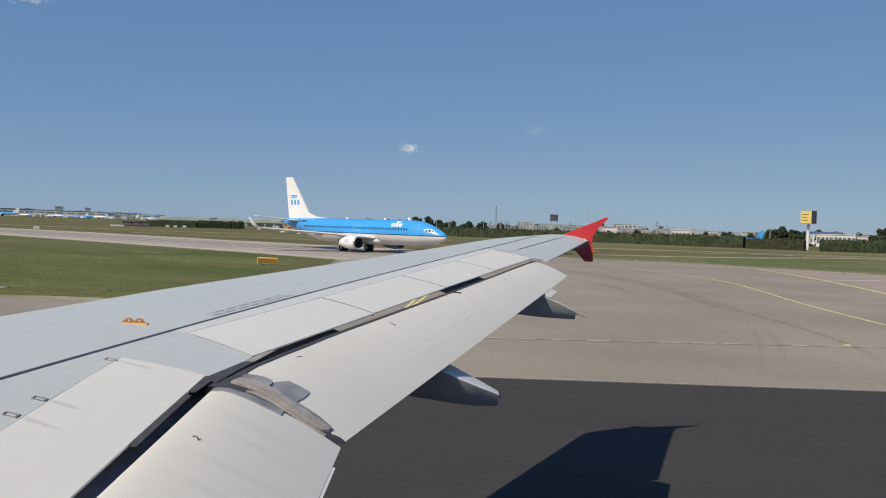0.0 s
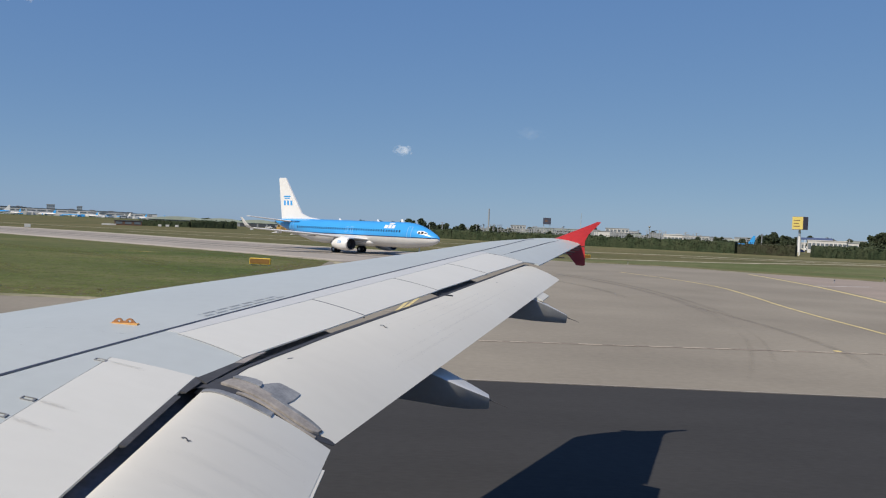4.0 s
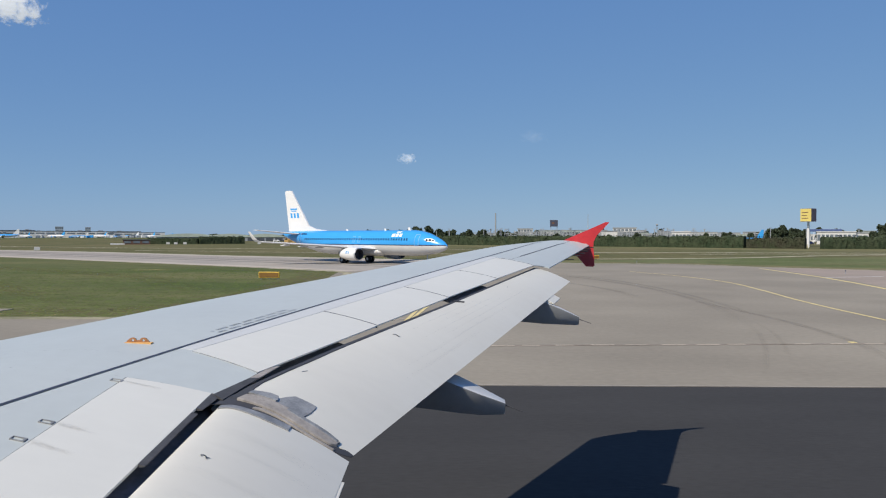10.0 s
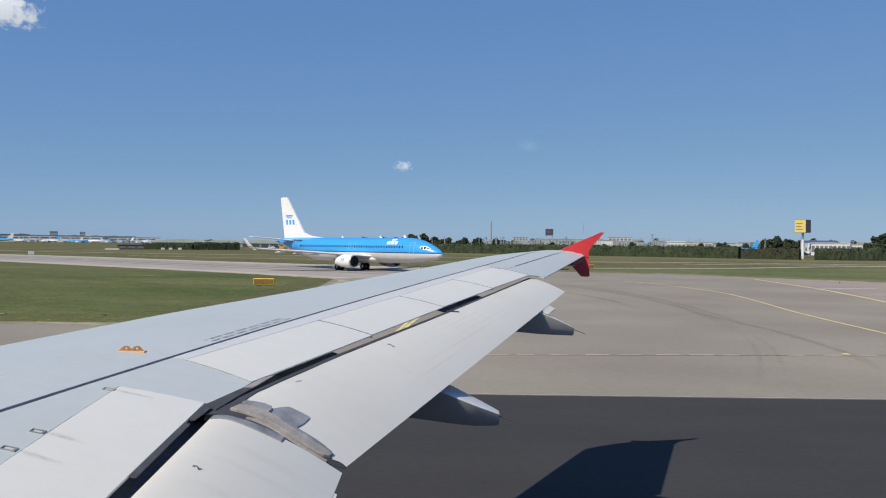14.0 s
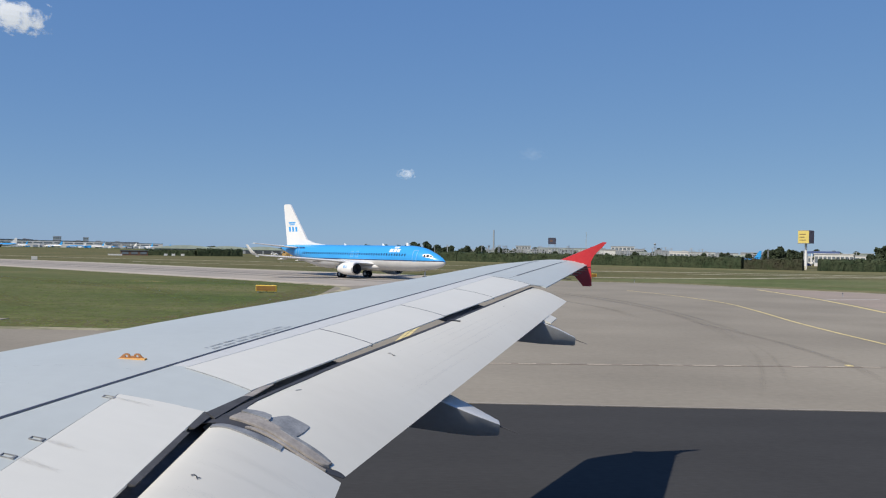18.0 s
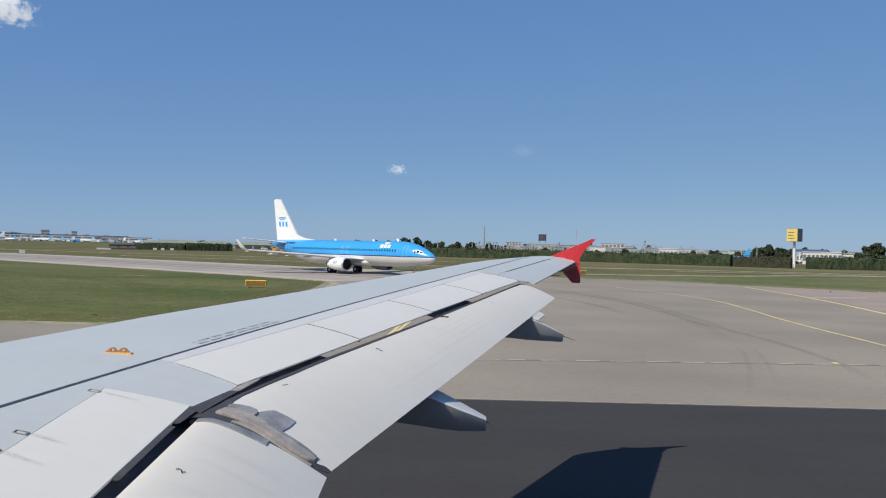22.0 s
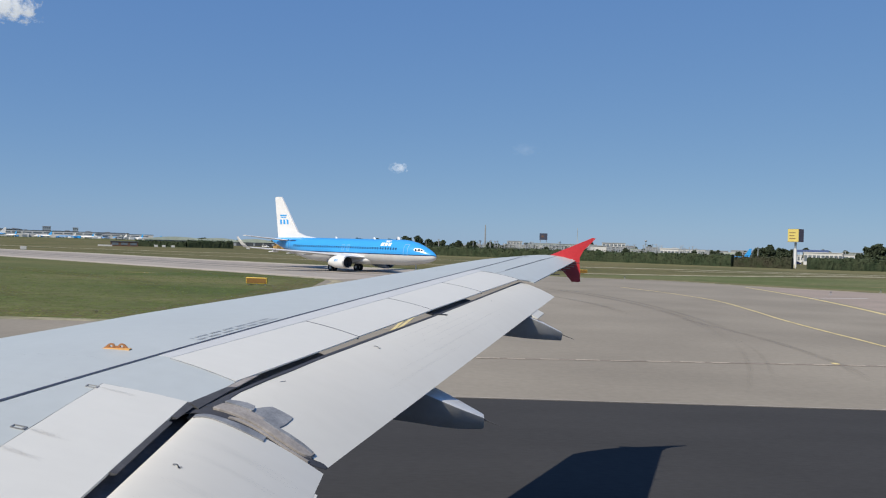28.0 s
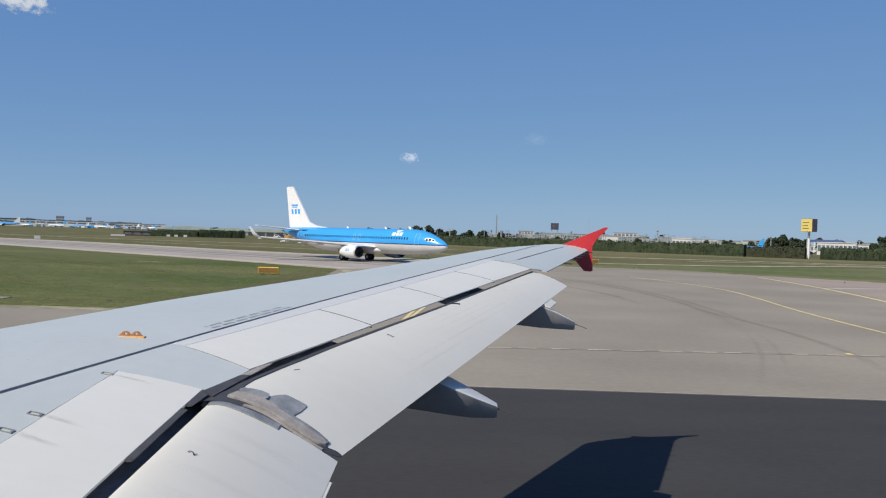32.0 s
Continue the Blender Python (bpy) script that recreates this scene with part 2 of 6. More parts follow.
def soft_mark(name, color, dens, along_scale=1.2, rough=0.9):
    """Rubber or dirt that thins out to both sides of its stroke and breaks up along it."""
    m = bpy.data.materials.new(name)
    m.use_nodes = True
    nt = m.node_tree
    b = nt.nodes["Principled BSDF"]
    b.inputs["Base Color"].default_value = (*color, 1)
    b.inputs["Roughness"].default_value, b.inputs["Specular IOR Level"].default_value = rough, 0.1
    uv, sep = nt.nodes.new("ShaderNodeUVMap"), nt.nodes.new("ShaderNodeSeparateXYZ")
    nt.links.new(uv.outputs[0], sep.inputs[0])

    def tent(out):
        a, c, p = nt.nodes.new("ShaderNodeMath"), nt.nodes.new("ShaderNodeMath"), nt.nodes.new("ShaderNodeMath")
        a.operation, c.operation, p.operation = "SUBTRACT", "MULTIPLY", "MULTIPLY"
        a.inputs[0].default_value = 1.0
        nt.links.new(out, a.inputs[1])
        nt.links.new(a.outputs[0], c.inputs[0])
        nt.links.new(out, c.inputs[1])
        nt.links.new(c.outputs[0], p.inputs[0])
        p.inputs[1].default_value = 4.0
        return p.outputs[0]
    mp, nz, mr = nt.nodes.new("ShaderNodeMapping"), nt.nodes.new("ShaderNodeTexNoise"), nt.nodes.new("ShaderNodeMapRange")
    mp.inputs["Scale"].default_value = (along_scale * 6, 7.0, 1)
    nz.inputs["Scale"].default_value, nz.inputs["Detail"].default_value = 1.0, 5
    nt.links.new(uv.outputs[0], mp.inputs[0])
    nt.links.new(mp.outputs[0], nz.inputs["Vector"])
    mr.inputs["From Min"].default_value, mr.inputs["From Max"].default_value = 0.30, 0.75
    mr.inputs["To Max"].default_value = dens
    nt.links.new(nz.outputs["Fac"], mr.inputs["Value"])
    x, y = nt.nodes.new("ShaderNodeMath"), nt.nodes.new("ShaderNodeMath")
    x.operation = y.operation = "MULTIPLY"
    nt.links.new(tent(sep.outputs["X"]), x.inputs[0])
    nt.links.new(tent(sep.outputs["Y"]), x.inputs[1])
    nt.links.new(x.outputs[0], y.inputs[0])
    nt.links.new(mr.outputs["Result"], y.inputs[1])
    nt.links.new(y.outputs[0], b.inputs["Alpha"])
    return m


M["rubber"] = soft_mark("tyre_rubber_smear", (0.125, 0.115, 0.104), 0.34, 2.0)
M["faint_rubber"] = soft_mark("faint_tyre_rubber_smear", (0.14, 0.125, 0.11), 0.17, 2.0)
M["swath"] = soft_mark("paler_mown_grass", (0.150, 0.150, 0.062), 0.8, 1.5, 1.0)
M["worn"] = soft_mark("thin_brownish_grass", (0.185, 0.160, 0.088), 0.9, 6.0, 1.0)
M["straw"] = soft_mark("dry_straw", (0.42, 0.36, 0.16), 1.0, 0.4, 1.0)
M["grime"] = soft_mark("brown_streak_of_grime", (0.34, 0.30, 0.25), 0.16, 1.0, 0.6)
M["film"] = soft_mark("thin_film_of_dirt", (0.46, 0.44, 0.39), 0.075, 0.5, 0.6)


# ---- building helpers ----
def finish(name, bm, mats, parent=None, label="", smooth=False):
    me = bpy.data.meshes.new(name)
    bm.normal_update()
    bm.to_mesh(me)
    bm.free()
    for m in (mats if isinstance(mats, (list, tuple)) else [mats]):
        me.materials.append(m)
    if smooth:
        me.shade_smooth()
    ob = new(name, me)
    if parent:
        ob.parent = parent
    if label:
        ob["label"] = label
    return ob


def part(name, bm, mat, parent, label="", smooth=False):
    return finish(name, bm, mat, parent, label, smooth)


def thing(name, label, category, x=0, y=0, z=0, rz=0, group="", kind=""):
    e = new(name)
    e.matrix_basis = pose(x, y, z, 0, 0, rz)
    return tagged(e, label, category, group, kind)


def box(bm, x0, x1, y0, y1, z0, z1, bevel=0.0):
    vs = [bm.verts.new((x, y, z)) for z in (z0, z1) for y in (y0, y1) for x in (x0, x1)]
    fs = [bm.faces.new([vs[i] for i in f]) for f in ((0, 2, 3, 1), (4, 5, 7, 6), (0, 1, 5, 4), (1, 3, 7, 5), (3, 2, 6, 7), (2, 0, 4, 6))]
    if bevel:
        es = list({e for f in fs for e in f.edges})
        bmesh.ops.bevel(bm, geom=es, offset=bevel, segments=2, affect="EDGES", profile=0.5)
    return fs


def boxed(x0, x1, y0, y1, z0, z1, bevel=0.0):
    bm = bmesh.new()
    box(bm, x0, x1, y0, y1, z0, z1, bevel)
    return bm


def loft(bm, rings, closed=True, caps=True, mat_of=None):
    """Skin over rings of equal length."""
    vs = [[bm.verts.new(p) for p in r] for r in rings]
    n = len(rings[0])
    for a, b in zip(vs, vs[1:]):
        for i in range(n if closed else n - 1):
            j = (i + 1) % n
            f = bm.faces.new((a[i], a[j], b[j], b[i]))
            if mat_of:
                f.material_index = mat_of(i)
    if caps and closed:
        bm.faces.new(list(reversed(vs[0])))
        bm.faces.new(vs[-1])
    bmesh.ops.recalc_face_normals(bm, faces=bm.faces)
    return vs


def tube(bm, a, b, r0, r1=None, n=10):
    a, b = Vector(a), Vector(b)
    q = (b - a).to_track_quat("Z", "Y")
    ring = lambda c, r: [c + q @ Vector((r * math.cos(t), r * math.sin(t), 0)) for t in [2 * math.pi * i / n for i in range(n)]]
    loft(bm, [ring(a, r0), ring(b, r0 if r1 is None else r1)])
    return bm


def prism(outline, y0, y1):
    """An outline in x and z, thick along y."""
    bm = bmesh.new()
    loft(bm, [[(x, y0, z) for x, z in outline], [(x, y1, z) for x, z in outline]])
    return bm


def sheet(points, z, cut=0):
    """A flat polygon of ground covering."""
    bm = bmesh.new()
    bm.faces.new([bm.verts.new((x, y, z)) for x, y in points])
    bm.normal_update()
    for f in bm.faces:
        if f.normal.z < 0:
            f.normal_flip()
    return bm


def stripe(points, width, z, taper=0.0):
    """A painted band along a line of points; taper: the share of it over which its ends grow thin."""
    bm = bmesh.new()
    ps = [Vector(p) for p in points]
    left, right = [], []
    for i, p in enumerate(ps):
        d = (ps[min(i + 1, len(ps) - 1)] - ps[max(i - 1, 0)]).normalized()
        s = i / (len(ps) - 1)
        fade = min(1.0, 0.12 + min(s, 1 - s) / taper) if taper else 1.0
        nrm = Vector((-d.y, d.x)) * width * fade / 2
        left.append(bm.verts.new((*(p + nrm), z)))
        right.append(bm.verts.new((*(p - nrm), z)))
    for i in range(len(ps) - 1):
        bm.faces.new((left[i], right[i], right[i + 1], left[i + 1]))
    bm.normal_update()
    for f in bm.faces:
        if f.normal.z < 0:
            f.normal_flip()
    return bm


def brush(rows):
    """A stroke: pairs of edge points, with its share along and across kept for the soft marks."""
    bm = bmesh.new()
    uv = bm.loops.layers.uv.new("UVMap")
    vs = [[bm.verts.new(p) for p in r] for r in rows]
    n, m = len(rows) - 1, len(rows[0]) - 1
    for i in range(n):
        for j in range(m):
            f = bm.faces.new((vs[i][j], vs[i][j + 1], vs[i + 1][j + 1], vs[i + 1][j]))
            for l, (a, b) in zip(f.loops, ((i, j), (i, j + 1), (i + 1, j + 1), (i + 1, j))):
                l[uv].uv = (a / n, b / m)
    bm.normal_update()
    if sum(f.normal.z for f in bm.faces) < 0:
        bmesh.ops.reverse_faces(bm, faces=bm.faces)
    return bm


def ground_stroke(points, width, z):
    ps = smooth_line(points, 8)
    rows = []
    for i, p in enumerate(ps):
        d = (ps[min(i + 1, len(ps) - 1)] - ps[max(i - 1, 0)]).normalized()
        nrm = Vector((-d.y, d.x)) * width / 2
        rows.append([(*(p + nrm), z), (*(p - nrm), z)])
    return brush(rows)


def smooth_line(points, n=8):
    """A Catmull-Rom line through the points."""
    p = [Vector(q) for q in points]
    p = [2 * p[0] - p[1]] + p + [2 * p[-1] - p[-2]]
    out = []
    for a, b, c, d in zip(p, p[1:], p[2:], p[3:]):
        for i in range(n):
            t = i / n
            out.append(0.5 * (2 * b + (c - a) * t + (2 * a - 5 * b + 4 * c - d) * t * t + (3 * b - a - 3 * c + d) * t ** 3))
    return out + [p[-2]]


# ---- the airfield ----
ground = finish("ground", sheet([(-4300, -4300), (4300, -4300), (4300, 4300), (-4300, 4300)], 0), M["grass"])
tagged(ground, "wide flat field of mown green grass", "grass", kind="structure")
field = finish("far_field", sheet([(-900, 900), (-900, 420), (-260, 335), (-133, 243), (-88, 214), (-45, 180), (20, 140), (60, 158), (200, 190), (500, 260), (900, 900)], 0.004), M["field"])
tagged(field, "drier olive grass field beyond the taxiway", "grass", kind="structure")
pale = finish("pale_field", sheet([(20, 140), (28.5, 129.5), (40, 127.5), (50, 115), (61, 105), (90, 79), (140, 53), (260, 44), (500, 44), (500, 260), (200, 190), (60, 158)], 0.003), M["pale"])
tagged(pale, "pale mown grass with dry patches beyond the junction", "grass", kind="structure")
cross = finish("crossing_runway", sheet([(-226, 25.8), (-276, 25.8), (-302, 360), (-252, 360)], 0.013), M["asphalt"])
tagged(cross, "dark asphalt runway crossing the field", "runway", kind="structure")
runway = finish("runway", sheet([(-900, -24), (260, -24), (260, 25.8), (-900, 25.8)], 0.012), M["asphalt"])
tagged(runway, "smooth dark grey asphalt carrying our aircraft", "asphalt", kind="structure")
apron = finish("apron", sheet([(-900, 25.8), (-900, 43.8), (-14.5, 44.3), (-10, 47), (-7.6, 52), (-6.8, 60), (-7.2, 80), (-8.5, 99), (20, 134), (28.5, 128.7), (40, 126.6), (50, 114), (61, 104), (90, 78), (140, 52), (260, 43), (260, 25.8)], 0.008), M["apron"])
tagged(apron, "worn warm-grey asphalt at a taxiway junction", "pavement", kind="structure")
taxiway = finish("taxiway", sheet([(-8.5, 99), (-25, 114.6), (-55, 138.6), (-90, 164.4), (-240, 280), (-260, 330), (-133, 236.7), (-88, 208), (-45.4, 174.5), (20, 134.0)], 0.010), M["concrete"])
tagged(taxiway, "pale concrete taxiway under a parked jet", "taxiway", kind="structure")
for pts, w in (([(-900, 44.2), (-200, 44.3), (-14.5, 44.8), (-9.5, 47.2), (-7.1, 52), (-6.3, 60), (-6.7, 80), (-8.0, 98.6), (-25.3, 114.2), (-90.3, 164)], 1.3),
               ([(20.3, 134.4), (28.7, 129.2), (40.2, 127.2), (50.4, 114.5), (61.4, 104.5), (90.4, 78.5), (140, 52.6), (260, 43.6)], 1.2)):
    v = finish("verge", stripe(smooth_line(pts, 12), w, 0.016), M["verge"])
    tagged(v, "dry worn grass edge beside the pavement", "verge", kind="structure")
for pts, w in (([(-120, 48.2), (-60, 48.4), (-20, 48.8), (-13.5, 50.5), (-11.2, 55), (-10, 63), (-10.4, 80), (-12.2, 96), (-28, 109), (-90, 156)], 3.0), ([(-120, 46), (-60, 46.2), (-20, 46.6), (-12.2, 48.6), (-9.4, 54), (-8.4, 63), (-8.8, 80), (-10.4, 98), (-27, 112)], 2.6)):
    v = finish("worn_grass", ground_stroke(pts, w, 0.0072 + 0.0003 * w), M["worn"])
    tagged(v, "thin brownish grass along the edge of the pavement", "grass", kind="structure")
for k, (off, w) in enumerate(((-6, 2.2), (0, 3.4), (5, 1.4), (9, 1.0))):
    v = finish("tyre_trace", stripe(smooth_line([(4 + off * 0.55, 117 + off * 0.8), (-40 + off * 0.55, 151 + off * 0.8), (-112 + off * 0.6, 203 + off * 0.8), (-235 + off * 0.6, 293 + off)], 6), w, 0.0115 + 0.0006 * k), M["trace"])
    tagged(v, "faint darker wheel track along the concrete taxiway", "wheel track", kind="structure")
for pts, w in (([(-8.0, 101.5), (-26, 117), (-57, 141.5), (-91, 167), (-240, 283)], 4.0), ([(16, 133.5), (-45.6, 172.0), (-88.4, 205.4), (-133, 234), (-258, 326)], 3.5)):
    v = finish("taxiway_shoulder", stripe(pts, w, 0.0145), M["shoulder"])
    tagged(v, "pale concrete band along the edge of the taxiway", "pavement", kind="structure")
v = finish("verge", stripe([(19.6, 134.8), (-45.6, 175.2), (-88.4, 208.8), (-133.4, 237.5), (-260, 331)], 1.8, 0.016), M["path"])
tagged(v, "pale worn edge along the far side of the taxiway", "verge", kind="structure")
for pts, w in (([(-60, 392), (5, 338), (60, 291), (117, 243), (150, 240), (230, 242)], 34), ([(24, 138), (34, 133), (44, 128), (56, 114), (70, 102), (100, 78), (150, 53)], 5), ([(62, 128), (90, 116), (140, 92)], 4)):
    v = finish("dry_grass", stripe(smooth_line(pts, 8), w, 0.006), M["dry"])
    tagged(v, "dry straw-coloured band in the mown grass", "grass", kind="structure")
for k, (pts, w) in enumerate((([(-95, 131), (-70, 118), (-48, 103), (-26, 84), (-14, 62)], 5.0), ([(-60, 92), (-42, 80), (-30, 66), (-20, 54)], 3.0), ([(-90, 106), (-64, 92), (-44, 74), (-34, 58)], 6.0))):
    v = finish("mown_swath", ground_stroke(pts, w, 0.0052 + 0.0006 * k), M["swath"])
    tagged(v, "paler streak left by the mower in the grass", "grass", kind="structure")
v = finish("mown_swath", ground_stroke([(-37.5, 104.5), (-34, 104.6), (-31, 103.8)], 3.2, 0.0102), M["straw"])
tagged(v, "small straw-yellow patch of dry grass", "grass", kind="structure")
for x, y, w in ((-20.3, 46.9, 0.8), (-18.3, 47.3, 0.6), (-16.5, 46.4, 0.5)):
    v = finish("dry_clump", ground_stroke([(x - w, y), (x, y + 0.1), (x + w, y - 0.05)], 0.7, 0.0108), M["straw"])
    tagged(v, "small straw-yellow clump at the pavement edge", "grass", kind="structure")
# far paths in the grass
for pts, w in (([(34, 205), (70, 208), (140, 196), (260, 170)], 4.0), ([(32, 152), (60, 160), (95, 182), (150, 195)], 3.0), ([(60, 190), (100, 190), (170, 150)], 2.5), ([(-90, 232), (-20, 200), (10, 190)], 2.0), ([(-420, 470), (-160, 300), (-60, 262), (20, 250)], 3)):
    v = finish("service_path", stripe(smooth_line(pts, 8), w, 0.014), M["path"])
    tagged(v, "narrow dry path across the grass", "path", kind="structure")
worn_end = finish("worn_pavement", sheet([(48.5, 112), (47.3, 97), (46.2, 85.4), (43.6, 69.8), (62, 80), (78, 88), (61, 104), (50, 113.6)], 0.0115), M["pinkish"])
tagged(worn_end, "paler pinkish asphalt beyond the taxiway edge line", "pavement", kind="structure")
# markings
for name, pts, w, mt, lab in (
        ("taxi_line", [(27.7, 101.4), (30.8, 90.6), (32.4, 79.1), (31.6, 68), (30.5, 58.9), (29.9, 51.2), (29.6, 44.7), (29.0, 38), (27, 30)], 0.22, "yellow", "curved yellow taxiway centre line"),
        ("taxi_line", [(47.1, 110.2), (46.3, 97), (45.2, 85.4), (42.7, 69.8), (40, 58), (36, 48)], 0.42, "yellow", "curved double yellow taxiway edge line"),
        ("taxi_line", [(45.6, 87.6), (53, 90)], 0.4, "white", "short pale edge marking"),
        ("edge_line", [(-14, 33.1), (0, 33.95), (30, 35.87), (140, 42.9)], 0.14, "pinkish", "faded broken pale line along the shoulder"),
        ("edge_line", [(-14, 33.3), (0, 34.15), (30, 36.07), (140, 43.1)], 0.015, "skid", "dark joint beside a faded line"),
        ("edge_line", [(-14, 25.9), (40, 25.9), (140, 25.9)], 0.10, "concrete", "thin pale joint between two pavements"),
        ("taxi_line", [(3.6, 39), (3.88, 44.5), (4.1, 50), (4.5, 60), (4.7, 72)], 0.20, "yellow", "double yellow edge line of the junction"),
        ("taxi_line", [(3.85, 39), (4.15, 45.3), (4.6, 52.3), (5.1, 62), (5.3, 74)], 0.20, "yellow", "double yellow edge line of the junction"),
        ("taxi_line", [(2.9, 43.8), (3.8, 45.1)], 0.16, "faded", "short worn yellow stroke beside the edge line"),
        ("runway_edge_line", [(-45, 23.4), (-140, 23.4), (-226, 23.4)], 0.9, "white", "broad white runway edge line"),
        ("runway_edge_line", [(-276, 23.4), (-300, 23.4), (-420, 23.4)], 0.9, "white", "broad white runway edge line"),
        ("runway_edge_line", [(-227, 24), (-240, 190), (-253, 358)], 0.9, "white", "broad white runway edge line"),
        ("runway_edge_line", [(-275, 24), (-288, 190), (-301, 358)], 0.9, "white", "broad white runway edge line")):
    v = finish(name, stripe(smooth_line(pts, 8), w, 0.020), M[mt])
    tagged(v, lab, "marking", kind="structure")
rd = random.Random(5)
for k in range(44):
    x = -2 + k * 1.43 + rd.uniform(-0.12, 0.12)
    if rd.random() < 0.12:
        continue
    w = rd.uniform(0.7, 1.05)
    v = finish("dash", stripe([(x, 33.95 + 0.064 * x), (x + w, 33.95 + 0.064 * (x + w))], 0.24, 0.024), M["faded"])
    tagged(v, "short worn pale dash along the shoulder", "marking", kind="structure")
v = finish("yellow_spot", boxed(23.40, 23.64, 35.75, 36.1, 0.0, 0.026), M["yellow"])
tagged(v, "small yellow paint spot on the pavement", "marking", kind="structure")
for k, (pts, w) in enumerate((
        ([(10, 104), (15.6, 97), (18.7, 88.9), (21.4, 79), (22.9, 69), (23.3, 60), (22.9, 51.5), (21.7, 43)], 1.0),
        ([(11, 106), (16.6, 98), (19.9, 89), (22.4, 80), (23.8, 69), (24.1, 60), (23.9, 52), (23.3, 47)], 0.7),
        ([(22.9, 57), (23.6, 50), (24.0, 44), (23.9, 39), (23.5, 35), (22.6, 31)], 0.6),
        ([(21.8, 44), (20.7, 39.1), (19.4, 34.8), (18.1, 31.2), (16.9, 28)], 0.30),
        ([(14.5, 84), (17.3, 75.9), (19.3, 67), (19.8, 58)], 0.9),
        ([(22.3, 44), (21.4, 39.1), (20.2, 34.8), (19.0, 31.2)], 0.24))):
    v = finish("skid_mark", ground_stroke(pts, w, 0.0165 + 0.0007 * k), M["rubber" if w > 0.45 else "faint_rubber"])
    tagged(v, "soft curved dark tyre trace on the asphalt", "skid mark", kind="structure")
# holding position: two solid and two broken yellow lines
for dx, dashed in ((0, 0), (1.1, 0), (2.3, 1), (3.4, 1)):
    for k in range(16):
        y0 = 8 + k * 2.3
        v = finish("holding_bar", boxed(-300 + dx, -299.55 + dx, y0, y0 + (1.15 if dashed else 2.28), 0, 0.026), M["yellow"])
        tagged(v, "bright yellow holding position bar across the asphalt", "marking", kind="structure")
# inset light and drain on the shoulder
for x, y, k_ in ((5.9, 26.2, 0.85),):
    d = thing("drain_cover", "rusty round drain cover set in the pavement", "drain", x, y, 0)
    part("rim", boxed(-0.55 * k_, 0.55 * k_, -0.32 * k_, 0.32 * k_, 0, 0.05 * k_ - 0.015, 0.01), M["path"], d)
    part("grate", boxed(-0.4 * k_, 0.4 * k_, -0.2 * k_, 0.2 * k_, 0.0, 0.056 * k_ - 0.015, 0.01), M["dark"], d)


pad = thing("equipment_pad", "flat grey concrete pad with a paler cover and light posts", "concrete pad", -23.4, 48.4, 0)
part("slab", boxed(-3.1, 2.6, -1.3, 1.4, 0, 0.05, 0.01), M["apron"], pad)
part("cover", boxed(-1.5, 0.0, 0.1, 1.1, 0.05, 0.13, 0.02), M["wallw"], pad, "pale concrete cover plate")
for dx, dy in ((0.55, -0.4), (1.35, 0.9)):
    bm = bmesh.new()
    tube(bm, (dx, dy, 0.04), (dx, dy, 0.26), 0.035, 0.06, 10)
    part("light_post", bm, M["steel"], pad)


def guidance_sign(x, y, rz, w=2.2, h=0.62):
    s = thing("guidance_sign", "orange-yellow boxed taxiway sign on short legs in the grass", "sign", x, y, 0, rz, "taxiway signs")
    part("housing", boxed(-w / 2, w / 2, -0.18, 0.18, 0.16, 0.16 + h, 0.03), M["signbox"], s)
    part("face", boxed(-w / 2 + 0.06, w / 2 - 0.06, -0.2, -0.182, 0.22, 0.10 + h), M["signface"], s, "faded orange-brown front panel")
    for k in range(3):
        part("leg", boxed(-w / 2 + 0.2 + k * (w / 2 - 0.2) - 0.04, -w / 2 + 0.28 + k * (w / 2 - 0.2) - 0.04, -0.05, 0.05, 0, 0.17), M["steel"], s)
    return s


guidance_sign(-13.1, 82.8, -6)
guidance_sign(31.0, 150, 5)
guidance_sign(150, 120, -20)


def edge_light(x, y):
    s = thing("edge_light", "small blue-topped elevated pavement edge light", "edge light", x, y, 0, group="pavement edge lights")
    bm = bmesh.new()
    tube(bm, (0, 0, 0), (0, 0, 0.30), 0.03)
    part("stem", bm, M["steel"], s)
    bm = bmesh.new()
    tube(bm, (0, 0, 0.30), (0, 0, 0.42), 0.06, 0.04)
    part("lens", bm, M["navy"], s)
    part("base", boxed(-0.1, 0.1, -0.1, 0.1, 0, 0.03), M["steel"], s)


for x, y in ((51.8, 96), (63, 106), (35, 131)):
    edge_light(x, y)


# rough tufts that break up the mown grass beside the shoulder
rt = random.Random(21)
bm = bmesh.new()
for k in range(9000):
    y = 45.5 + 62 * rt.random() ** 1.5
    x = -9 - (y * 0.62 + 30) * rt.random()
    if x < -8.5 and y > 99 - (x + 8.5) * 0.9:
        continue
    for q in range(2):
        a, h, w = rt.uniform(-0.6, 0.6), rt.uniform(0.015, 0.055), rt.uniform(0.06, 0.22)
        cx, cy = x + rt.uniform(-0.3, 0.3), y + rt.uniform(-0.3, 0.3)
        dx, dy = math.cos(a) * w, math.sin(a) * w
        bm.faces.new([bm.verts.new(p) for p in ((cx - dx, cy - dy, 0), (cx + dx, cy + dy, 0), (cx + dx * 0.7, cy + dy + 0.1, h * 0.8), (cx - dx * 0.3, cy + 0.12, h))])
tufts = finish("grass_tufts", bm, M["tuft"])
tagged(tufts, "uneven tufts of green and straw-coloured grass", "grass", kind="stuff")

# ---- our aircraft: its wing seen from the cabin window ----
XR, KR, XF, KF = 5.73, 0.3247, 5.2117, 0.3283
Z0 = 3.7742


